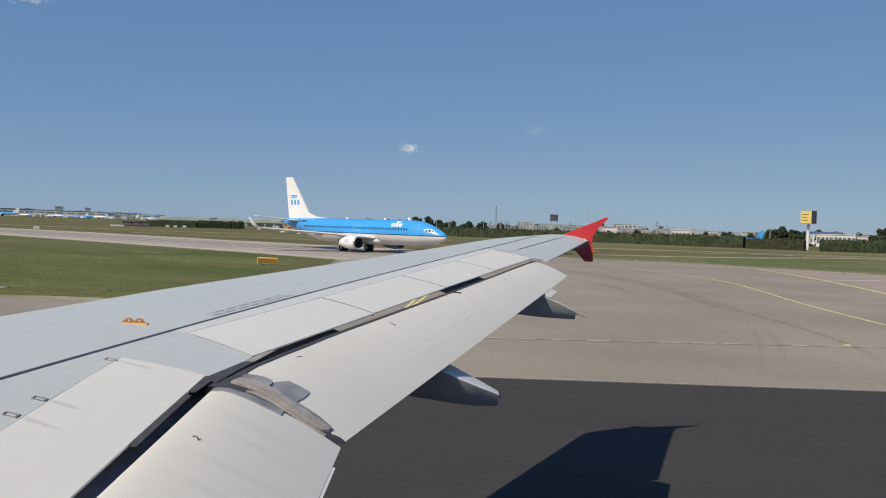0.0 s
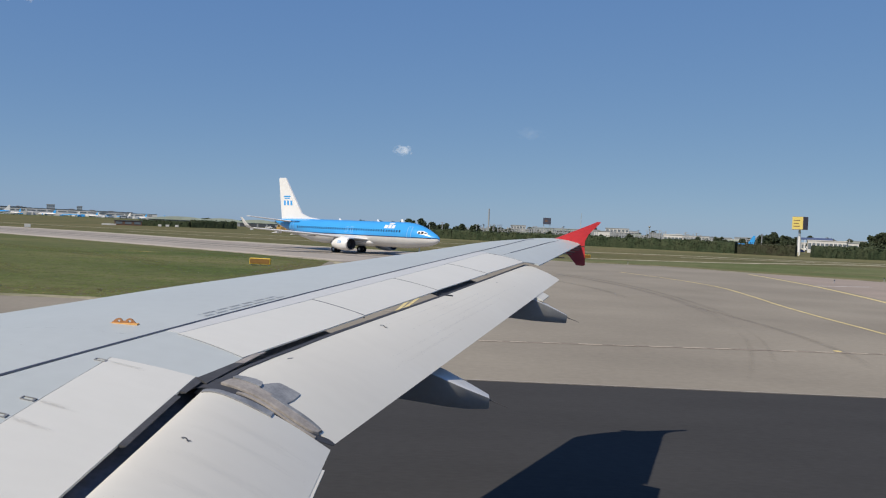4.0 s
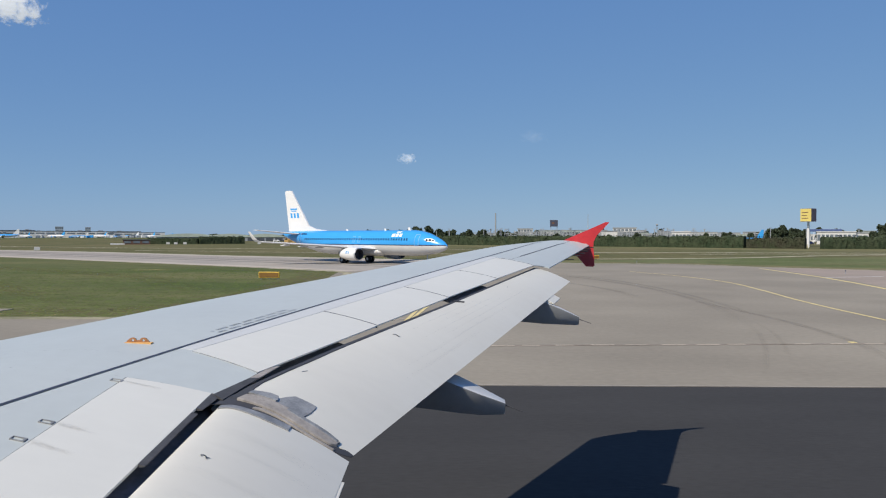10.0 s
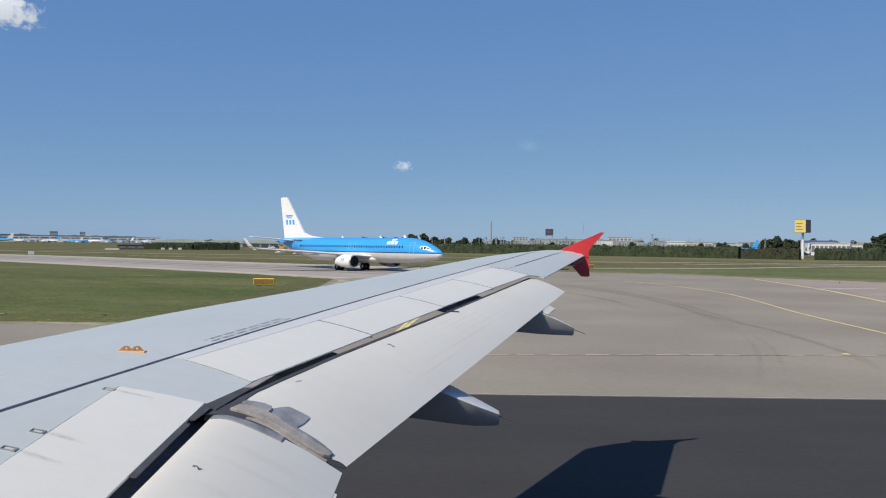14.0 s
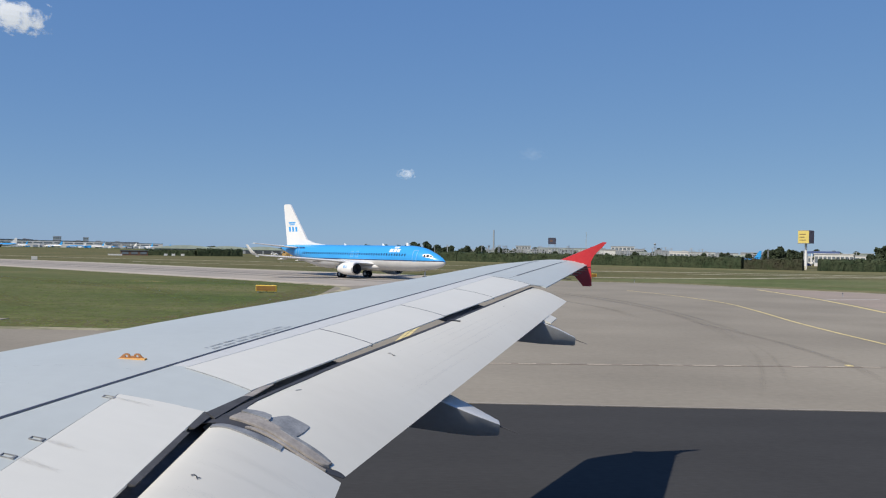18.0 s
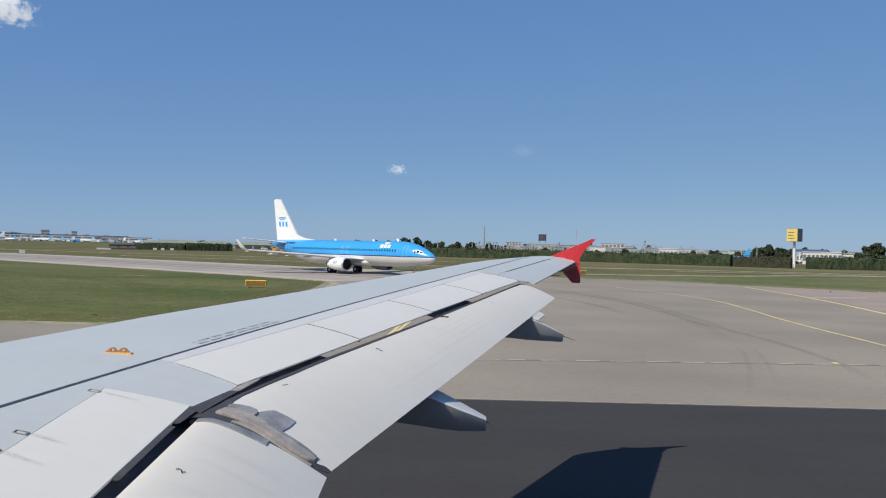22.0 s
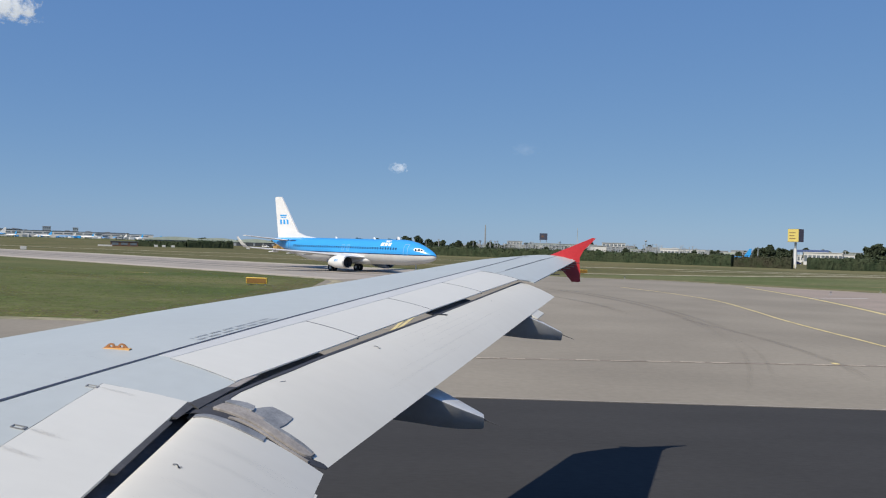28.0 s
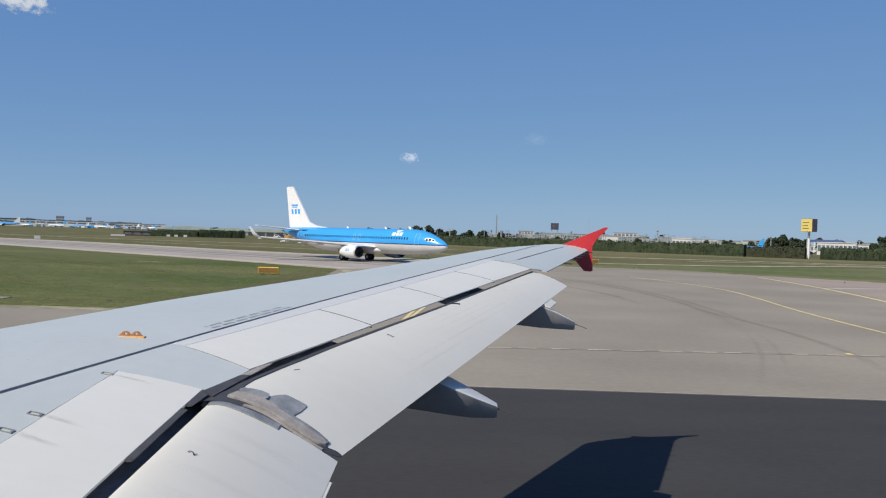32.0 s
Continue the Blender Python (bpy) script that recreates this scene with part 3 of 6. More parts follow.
def chord(y):
    return 3.9 + (6.4 - y) * 0.49 if y < 6.4 else 3.9 - (y - 6.4) * 0.219


def upper(x, y):
    """Height of the wing's upper skin."""
    c = chord(y)
    u = (x - (XR + KR * (y - 6.5))) / c
    droop = 0.035 * max(0.0, min(1.0, (y - 16.0) / 0.8)) * max(0.0, min(1.0, (9.1 - x) / 0.6))
    k = max(0.0, min(1.0, (4.75 - x) / 0.9))
    droop += 0.030 * max(0.0, min(1.1, (9.6 - y) / 1.6)) * k * k * (3 - 2 * k)
    return Z0 - droop + 0.0561 * (y - 6.5) + 0.00092 * (y - 6.5) ** 2 + c * (-0.2252 * u - 0.4093 * u * u - 0.1318 * u ** 3)


def crest(y):
    return 3.342 + 0.4546 * (y - 7.885)


def nose(y):
    """Where the leading edge runs; it curves aft at the tip."""
    return 7.54 - 0.50 * (17 - y) + (0.9 * ((y - 16.3) / 0.68) ** 1.6 if y > 16.3 else 0.0)


def hinge(y):
    return XF + KF * (y - 6.5)


def rear(y):
    return XR + KR * (y - 6.5) + 0.0036 * max(0.0, y - 8.5) ** 2


def section(y, xe, lip=0.03):
    """A closed wing section at span y that ends at xe: nose, top, rear wall, underside."""
    c = chord(y)
    xc = max(crest(y), nose(y) + 0.06)
    zc = upper(xc, y)
    ring = []
    n = 22
    for i in range(n + 1):
        x = xc + (xe - xc) * i / n
        ring.append((x, y, upper(x, y)))
    ring.append((xe, y, upper(xe, y) - lip))
    for i in range(1, 9):
        s = i / 9
        x = xe + (xc - 0.02 * c - xe) * s
        ring.append((x, y, upper(max(x, xc), y) - lip - 0.105 * c * math.sin(math.pi * min(1, s * 0.9 + 0.02)) ** 0.8))
    zl = zc - 0.075 * c
    reach = xc - nose(y)
    for i in range(1, 12):
        a = math.pi * i / 12
        ahead = reach * math.sin(a)
        ring.append((xc - ahead, y, (zc + zl) / 2 - (zc - zl) / 2 * math.cos(a) - 0.22 * ahead))
    return ring


ours = thing("passenger_aircraft", "grey-winged airliner with a red wingtip fence and lowered flaps", "aircraft")


def span(y0, y1, xe0, xe1, n, name="wing_skin", lip=0.03, mat="wing"):
    bm = bmesh.new()
    rings = []
    for i in range(n + 1):
        y = y0 + (y1 - y0) * i / n
        rings.append(section(y, xe0 + (xe1 - xe0) * i / n, lip))
    # rear wall, rear underside and end caps take the shade-darkened cove grey
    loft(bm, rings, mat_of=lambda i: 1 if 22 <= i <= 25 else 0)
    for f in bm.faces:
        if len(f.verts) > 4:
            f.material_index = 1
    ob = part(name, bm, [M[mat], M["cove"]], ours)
    for p in ob.data.polygons:
        p.use_smooth = len(p.vertices) == 4
    md = ob.modifiers.new("edges", "EDGE_SPLIT")
    md.split_angle = radians(35)
    return ob


span(1.95, 6.04, 5.10, 5.135, 6)
span(6.04, 6.52, 5.645, 5.735, 2)
span(6.52, 13.25, hinge(6.52) - 0.006, hinge(13.25) - 0.006, 14)
span(13.25, 16.98, 7.64, 8.98, 18)


def plate(corner_f0, corner_f1, corner_r0, corner_r1, lift, thick, name, mat, label="", nu=6, nv=6, rise=0.0):
    """A thin panel that follows the wing's upper skin between four plan corners."""
    bm = bmesh.new()
    top, low = [], []
    for i in range(nu + 1):
        s = i / nu
        f = Vector(corner_f0).lerp(Vector(corner_f1), s)
        r = Vector(corner_r0).lerp(Vector(corner_r1), s)
        a, b = [], []
        for j in range(nv + 1):
            t = j / nv
            p = f.lerp(r, t)
            z = upper(p.x, p.y) + lift + rise * t
            a.append(bm.verts.new((p.x, p.y, z)))
            b.append(bm.verts.new((p.x, p.y, z - thick * (1 - 0.75 * t))))
        top.append(a)
        low.append(b)
    for i in range(nu):
        for j in range(nv):
            bm.faces.new((top[i][j], top[i][j + 1], top[i + 1][j + 1], top[i + 1][j]))
            bm.faces.new((low[i][j], low[i + 1][j], low[i + 1][j + 1], low[i][j + 1]))
        bm.faces.new((top[i][0], top[i + 1][0], low[i + 1][0], low[i][0]))
        bm.faces.new((top[i][nv], low[i][nv], low[i + 1][nv], top[i + 1][nv]))
    for j in range(nv):
        bm.faces.new((top[0][j], low[0][j], low[0][j + 1], top[0][j + 1]))
        bm.faces.new((top[nu][j], top[nu][j + 1], low[nu][j + 1], low[nu][j]))
    bmesh.ops.recalc_face_normals(bm, faces=bm.faces)
    return part(name, bm, M[mat], ours, label)


# five spoilers
G = 0.008
plate((5.10 + 0.003, 2.2), (5.138 + 0.003, 6.032), (5.50, 2.2), (5.602, 6.035), 0.002, 0.045, "spoiler", "panel", "white-grey inboard spoiler panel lying flat", 10)
for k in range(4):
    y0, y1 = 6.5 + 1.65 * k, 8.15 + 1.65 * k
    q0, q1 = 0.183 * chord(y0) / 3.9, 0.183 * chord(y1) / 3.9
    plate((hinge(y0 + q0), y0 + q0 + G), (hinge(y1 + q1), y1 + q1 - G), (rear(y0), y0 + G), (rear(y1), y1 - G), 0.003, 0.04, "spoiler", "panel", "white-grey spoiler panel lying flat", 6)
# panels round the spoilers
plate((hinge(6.46) - 0.006, 6.46), (hinge(6.80) - 0.006, 6.80), (rear(6.5) - 0.01, 6.46), (rear(6.5) - 0.12, 6.58), 0.0, 0.03, "corner_panel", "wing", "", 2)
for k in range(5):
    y0 = 6.5 + 1.65 * k
    q0 = 0.183 * chord(y0) / 3.9
    a_, b_ = Vector((hinge(y0 + q0), y0 + q0)), Vector((rear(y0), y0))
    bm = bmesh.new()
    rings = []
    hw = 0.003 if k == 0 else 0.007
    for i in range(9):
        p = a_.lerp(b_, i / 8)
        z = upper(p.x, p.y)
        rings.append([(p.x, p.y - hw, z - 0.02), (p.x, p.y - hw, z + 0.0045), (p.x, p.y + hw, z + 0.0045), (p.x, p.y + hw, z - 0.02)])
    loft(bm, rings)
    part("spoiler_seal", bm, M["stencil" if k == 0 else "line"], ours, "narrow dark seal between spoilers")
plate((7.64 + G, 13.27), (8.98 + G, 16.98), (8.19, 13.27), (9.35, 16.98), -0.002, 0.05, "aileron", "wing", "pale grey aileron at rest", 8)
plate((hinge(13.18) - 0.15, 13.14), (7.66, 13.27), (rear(13.12), 13.12), (8.12, 13.27), 0.0, 0.04, "end_panel", "wing", "", 2)
# paler strip of skin between the sealant line and the spoilers
def L(y):
    """Where the sealant line runs at span y."""
    v = y - 6.5
    return 5.1112 + 0.2776 * v + 0.0082 * v ** 2 - 0.0003045 * v ** 3


bm = bmesh.new()
rings = []
for i in range(19):
    y = 6.72 + 6.6 * i / 18
    xs = [L(y) + 0.014 + (hinge(y) - 0.012 - L(y) - 0.014) * k / 4 for k in range(5)]
    rings.append([(x, y, upper(x, y) + 0.0015) for x in xs] + [(x, y, upper(x, y) - 0.006) for x in reversed(xs)])
loft(bm, [r for r in rings if r[4][0] - r[0][0] > 0.01])
part("hinge_bay_panel", bm, M["bay"], ours)
# strips added below the trailing edges, in place of ground seen through gaps
plate((5.612, 6.030), (5.712, 6.39), (5.676, 5.990), (5.757, 6.42), 0.001, 0.02, "edge_seal", "edge", "dark strip standing for asphalt seen through an open gap", 2)
plate((5.7125, 6.393), (5.765, 6.62), (5.7575, 6.423), (5.815, 6.71), 0.001, 0.02, "edge_seal", "seal", "strip standing for pavement seen through an open gap", 2)
plate((5.580, 5.12), (5.5965, 5.74), (5.610, 5.12), (5.626, 5.74), 0.003, 0.015, "edge_seal", "edge", "strip standing for pavement seen through an open gap", 2)
plate((5.599, 5.80), (5.6045, 6.025), (5.629, 5.80), (5.650, 5.990), 0.002, 0.015, "edge_seal", "edge", "strip standing for pavement seen through an open gap", 2)
# dark sealant line along the wing box
bm = bmesh.new()
rows_ = [[(L(y) + dx, y, upper(L(y) + dx, y) + 0.003) for dx in (-0.011, 0.011)] for y in [4.2 + 0.3 * i for i in range(42)]]
loft(bm, rows_, closed=False)
part("sealant_line", bm, M["line"], ours, "thin dark line along the wing")
bm = bmesh.new()
AL = lambda y: 7.717 + (8.804 - 7.717) * (y - 13.475) / 2.99
loft(bm, [[(AL(y) + dx, y, upper(AL(y) + dx, y) + 0.003) for dx in (-0.007, 0.007)] for y in [13.7 + 0.25 * i for i in range(12)]], closed=False)
part("aileron_hinge_line", bm, M["line"], ours)


# closing panels of the flap cove, their grey darkened for shade
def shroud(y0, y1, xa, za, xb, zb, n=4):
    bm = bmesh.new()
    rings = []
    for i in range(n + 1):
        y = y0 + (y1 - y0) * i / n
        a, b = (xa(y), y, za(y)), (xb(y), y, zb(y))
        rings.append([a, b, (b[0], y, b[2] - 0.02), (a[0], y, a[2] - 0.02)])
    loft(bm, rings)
    part("cove_panel", bm, M["cove"], ours, "panel inside the flap cove with shade in its grey")


def lerp(points, y):
    """Linear steps through points given as (y, value)."""
    for (a, va), (b, vb) in zip(points, points[1:]):
        if y <= b or b == points[-1][0]:
            return va + (vb - va) * (y - a) / (b - a)


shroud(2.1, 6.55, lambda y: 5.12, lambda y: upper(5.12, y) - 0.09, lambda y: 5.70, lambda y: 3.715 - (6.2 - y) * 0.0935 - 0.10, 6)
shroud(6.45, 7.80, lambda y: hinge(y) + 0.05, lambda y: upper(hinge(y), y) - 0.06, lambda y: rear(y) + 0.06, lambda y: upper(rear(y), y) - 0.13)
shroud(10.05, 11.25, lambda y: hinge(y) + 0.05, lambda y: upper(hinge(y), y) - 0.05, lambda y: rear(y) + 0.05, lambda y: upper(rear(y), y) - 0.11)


def along(line, s):
    """A point at the share s of the way along a line of three or two points, by their y."""
    y = line[0][1] + (line[-1][1] - line[0][1]) * s
    return Vector((lerp([(p[1], p[0]) for p in line], y), y, lerp([(p[1], p[2]) for p in line], y)))


# flaps, lowered
def hump(d, u, y):
    """How far a flap of chord vector d bulges above its chord at the share u: fullest near its nose at the root, evenly farther out."""
    k = max(0.0, min(1.0, (y - 6.05) / 0.75))
    w = max(u, 0.0) ** (0.7 + 0.3 * k)
    return (0.12 - 0.034 * k) * d.x ** 2 * 4 * w * (1 - w)


def flap(name, front, tail, n, thick, label):
    bm = bmesh.new()
    rings = []
    for i in range(n + 1):
        s = i / n
        f, t = along(front, s), along(tail, s)
        d = t - f
        ring = []
        us = [0, 0.015, 0.04, 0.08, 0.13, 0.19, 0.26, 0.34, 0.43, 0.53, 0.64, 0.76, 0.88, 1.0]
        for u in us:
            ring.append(f + d * u + Vector((0, 0, hump(d, u, f.y))))
        for u in reversed(us[:-1]):
            ring.append(f + d * u + Vector((0, 0, hump(d, u, f.y) - thick * (1 - u) ** 0.6 - 0.008)))
        ring.append(f + Vector((-thick * 0.5, 0, -thick * 0.5)))
        rings.append(ring)
    loft(bm, rings)
    ob = part(name, bm, M["flap"], ours, label)
    for p in ob.data.polygons:
        p.use_smooth = len(p.vertices) == 4
    md = ob.modifiers.new("edges", "EDGE_SPLIT")
    md.split_angle = radians(40)
    return ob


FO = ((5.640, 6.038, 3.703), (5.818, 6.49, 3.757), (6.055, 7.36, 3.800), (6.778, 9.58, 3.911), (7.985, 13.25, 4.126))
TO = ((6.369, 6.028, 3.413), (8.484, 13.2, 3.927))
FI = ((5.67, 2.1, 3.332), (5.67, 5.93, 3.69))
TI = ((6.362, 2.1, 3.10), (6.361, 5.933, 3.408))
outer_flap = flap("outer_flap", FO, TO, 24, 0.09, "pale grey outer flap lowered behind the wing")
inner_flap = flap("inner_flap", FI, TI, 8, 0.09, "pale grey inner flap lowered behind the wing")


def on_flap(front, tail, s, u, lift=0.004):
    f, t = along(front, s), along(tail, s)
    return f + (t - f) * u + Vector((0, 0, hump(t - f, u, f.y) + lift))


def flap_patch(name, pts, front, tail, mat, parent, lift=0.006, label=""):
    bm = bmesh.new()
    top = [on_flap(front, tail, s, u, lift=lift) for s, u in pts]
    loft(bm, [[p - Vector((0, 0, lift)) for p in top], top])
    return part(name, bm, M[mat], parent, label)


# seal strip between the flaps, with its metal edges and patches
def ribbon(name, rows, mat, parent, lift, front, tail, label=""):
    """A thin strip that hugs a flap: rows of (share of chord, inner and outer share of span), smoothed between."""
    bm = bmesh.new()
    rings = []
    for v in smooth_line([Vector(r) for r in rows], 4):
        u, s0, s1 = v
        a, b = on_flap(front, tail, s0, u, lift=0.0), on_flap(front, tail, s1, u, lift=0.0)
        up = Vector((0, 0, lift))
        rings.append([a - up * 0.5, a + up * 0.8, a.lerp(b, 0.12) + up, a.lerp(b, 0.88) + up, b + up * 0.8, b - up * 0.5])
    loft(bm, rings)
    return part(name, bm, M[mat], parent, label)


ribbon("seal_strip", [(0.150, -0.0022, 0.0108), (0.20, -0.0024, 0.0122), (0.262, -0.0019, 0.0129), (0.352, -0.0019, 0.0123), (0.466, -0.0026, 0.0114), (0.576, -0.0042, 0.0086), (0.682, -0.0058, 0.0077), (0.782, -0.0066, 0.0066), (0.85, -0.0058, 0.0050), (0.886, -0.0020, 0.0034)], "seal", outer_flap, 0.016, FO, TO, "brown curved seal strip between the flaps")
ribbon("seal_edge", [(0.47, 0.0062, 0.0114), (0.60, 0.0038, 0.0083), (0.70, 0.0030, 0.0076), (0.80, 0.0016, 0.0062), (0.875, 0.0002, 0.0038)], "metal", outer_flap, 0.0185, FO, TO, "grey metal edge of the seal")
ribbon("gap_strip", [(0.02, -0.0160, 0.004), (0.12, -0.0125, 0.002), (0.24, -0.0120, 0.0), (0.34, -0.0110, -0.001), (0.5, -0.0095, -0.002), (0.7, -0.0115, -0.004), (0.86, -0.0115, -0.004), (0.95, -0.0075, 0.0005), (1.0, -0.0035, 0.0)], "dark", outer_flap, 0.003, FO, TO, "dark gap beside the seal")
ribbon("lower_seal", [(0.308, -0.0090, -0.0066), (0.365, -0.0072, -0.0040), (0.484, -0.0076, -0.0042), (0.605, -0.0093, -0.0062), (0.74, -0.0114, -0.0085), (0.86, -0.0112, -0.0086), (0.90, -0.0104, -0.0084)], "seal", outer_flap, 0.012, FO, TO, "brown lower seal strip")
ribbon("edge_strip", [(0.022, 0.9855, 0.9975), (0.13, 0.9890, 1.0015), (0.262, 0.9866, 1.0020), (0.40, 0.9849, 1.0030), (0.556, 0.9849, 1.0022)], "metal", inner_flap, 0.008, FI, TI, "bare metal edge strip")
def patch_plate(rows, label, lift=0.007):
    """A thin plate that hugs the curved flap: rows of (share of chord, inner and outer share of span)."""
    bm = bmesh.new()
    loft(bm, [[on_flap(FO, TO, s0, u, lift=h) if k < 2 else on_flap(FO, TO, s1, u, lift=h) for k, h in enumerate((0.0, lift, lift, 0.0))] for u, s0, s1 in rows])
    part("metal_patch", bm, M["metal"], outer_flap, label)


patch_plate([(0.332, 0.0180, 0.0225), (0.350, 0.0145, 0.0290), (0.378, 0.0138, 0.0346), (0.43, 0.0128, 0.0346), (0.50, 0.0114, 0.0345), (0.548, 0.0100, 0.0340), (0.560, 0.0096, 0.0315), (0.576, 0.0100, 0.0200)], "bare metal patch plate")
patch_plate([(0.142, 0.0125, 0.0178), (0.20, 0.0120, 0.0200), (0.258, 0.0122, 0.0218), (0.321, 0.0126, 0.0213), (0.352, 0.0124, 0.0150)], "small bare metal patch plate", 0.019)


# dark outer flap nose, also standing for shade in the slot, and a trailing-edge tab
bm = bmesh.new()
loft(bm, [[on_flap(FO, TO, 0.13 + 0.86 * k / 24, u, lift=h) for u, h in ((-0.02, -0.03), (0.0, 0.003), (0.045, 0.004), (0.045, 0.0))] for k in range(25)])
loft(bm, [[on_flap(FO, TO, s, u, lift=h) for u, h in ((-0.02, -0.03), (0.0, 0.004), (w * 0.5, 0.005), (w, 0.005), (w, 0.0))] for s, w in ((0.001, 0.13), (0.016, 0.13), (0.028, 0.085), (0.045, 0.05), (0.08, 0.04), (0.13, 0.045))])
part("flap_nose", bm, M["dark"], outer_flap, "dark flap nose with the slot's shade in its colour")
bm = bmesh.new()
ta, tb = along(TO, 0.765), along(TO, 0.825)
loft(bm, [[p + Vector((dx, 0, dz)) for dx, dz in ((-0.06, 0.026), (0.080, -0.046), (0.080, -0.056), (-0.06, -0.02))] for p in (ta, tb)])
part("trailing_tab", bm, M["flap"], outer_flap, "small tab on the flap's trailing edge")
bm = bmesh.new()
loft(bm, [[along(TI, q) + Vector((dx, 0, dz)) for dx, dz in ((-0.03, 0.008), (0.014, -0.007), (0.014, -0.013), (-0.03, -0.010))] for q in (0.80, 0.932)])
part("trailing_tab", bm, M["flap"], inner_flap, "small tab on the flap's trailing edge")


def lettering(text, size, mat, parent, origin, right, up, hug=None):
    """Letters whose line runs along right on the surface spanned with up; hug: the height of a curved surface that they lie on."""
    cu = bpy.data.curves.new("stencil", "FONT")
    cu.body, cu.size, cu.align_x, cu.align_y = text, size, "CENTER", "CENTER"
    tmp = bpy.data.objects.new("stencil", cu)
    me = bpy.data.meshes.new_from_object(tmp)
    bpy.data.objects.remove(tmp)
    r = Vector(right).normalized()
    nrm = r.cross(Vector(up)).normalized()
    u = nrm.cross(r)
    m = Matrix((r, u, nrm)).transposed().to_4x4()
    m.translation = origin
    me.transform(m)
    if hug:
        for v in me.vertices:
            v.co.z = hug(v.co.x, v.co.y) + 0.004
    me.materials.append(M[mat])
    ob = new("stencil_mark", me)
    ob.parent = parent
    return ob


lettering("2", 0.060, "ink", inner_flap, on_flap(FI, TI, 0.824, 0.221, lift=0.0), (0.45, 0.89, -0.10), (-0.89, 0.45, 0.34),
          lambda x, y: on_flap(FI, TI, (y - 2.1) / 3.83, (x - 5.67) / 0.692, 0.0).z)
def outer_skin(x, y):
    """Height of the outer flap's upper skin."""
    q = (y - 6.038) / 7.212
    f, t = along(FO, q), along(TO, q)
    return on_flap(FO, TO, q, (x - f.x) / (t.x - f.x), 0.0).z


for s, u in ((0.280, 0.22), (0.497, 0.80)):
    lettering("2", 0.075, "ink", outer_flap, on_flap(FO, TO, s, u, lift=0.0), (0.45, 0.89, -0.04), (-0.89, 0.45, 0.12), outer_skin)
for s, u in ((0.725, 0.25),):
    flap_patch("stencil_mark", [(s, u), (s + 0.001, u + 0.010), (s + 0.0035, u + 0.007), (s + 0.0022, u)], FO, TO, "stencil", outer_flap, 0.004)
flap_patch("hinge_cover", [(0.5185, 0.0), (0.5300, 0.145), (0.5335, 0.145), (0.5225, 0.0)], FO, TO, "dark", outer_flap, 0.010, "dark hinge bar over the flap")
flap_patch("stencil_mark", [(0.0895, 0.128), (0.0945, 0.146), (0.0965, 0.147), (0.0925, 0.128)], FO, TO, "stencil", outer_flap, 0.004)

# stencilled rows along the wing, unreadable
for r_, (off, y0, y1) in enumerate(((-0.112, 7.25, 8.27), (-0.058, 7.24, 8.29))):
    y = y0
    k = 0
    while y < y1:
        w = 0.011 + 0.003 * ((k * 7 + r_ * 3) % 3)
        bm = bmesh.new()
        loft(bm, [[(L(q) + off + dx, q, upper(L(q) + off + dx, q) + 0.003) for dx in (-0.0125, 0.0125)] for q in (y, y + w)], closed=False)
        part("stencil_bar", bm, M["worn_stencil"], ours)
        y += w + (0.012 if (k + r_ * 2) % 5 else 0.045)
        k += 1

# orange hoisting bracket: a low upright plate with two round holes on a foot
bx, by = 4.895, 6.775
zb = upper(bx, by)
hb = part("hoist_bracket", boxed(bx - 0.085, bx + 0.090, by - 0.022, by + 0.018, zb - 0.03, zb + 0.004, 0.002), M["orange"], ours, "small orange bracket with two holes")
for dx in (-0.034, 0.034):
    bm = bmesh.new()
    rings = []
    for i in range(17):
        a = 2 * math.pi * i / 16
        co, si = math.cos(a), math.sin(a)
        out_ = 0.023 if si > -0.2 else 0.017
        rings.append([(bx + dx + co * r, by + dy, zb + 0.0165 + si * r * 0.78) for r, dy in ((out_, -0.005), (out_, 0.005), (0.0095, 0.005), (0.0095, -0.005))])
    loft(bm, rings)
    part("eye_ring", bm, M["bracket"], hb)
part("web", prism([(bx - 0.086, zb), (bx - 0.050, zb + 0.031), (bx - 0.046, zb + 0.006), (bx - 0.022, zb + 0.005), (bx - 0.012, zb + 0.018), (bx + 0.012, zb + 0.018), (bx + 0.022, zb + 0.005), (bx + 0.046, zb + 0.006), (bx + 0.050, zb + 0.031), (bx + 0.080, zb)], by - 0.004, by + 0.004), M["bracket"], hb)

# hinge fittings of the inboard spoiler
for y in (5.96, 5.30, 5.09, 4.3):
    bm = bmesh.new()
    x = 5.105 + 0.035 * (y - 5.1) / 0.9
    z = upper(x, y)
    for u0, u1, v0, v1 in ((-0.024, 0.024, -0.017, -0.0135), (-0.024, 0.024, 0.0135, 0.017), (-0.028, -0.024, -0.017, 0.017), (0.024, 0.034, -0.017, 0.017)):
        c0, c1 = x - 0.024 + u0, x - 0.024 + u1
        loft(bm, [[(c, y + v, upper(c, y + v) + h) for v, h in ((v0, -0.01), (v0, 0.005), (v1, 0.005), (v1, -0.01))] for c in (c0, c1)])
    part("hinge_fitting", bm, M["metal"], ours, "small bare metal hinge fitting")


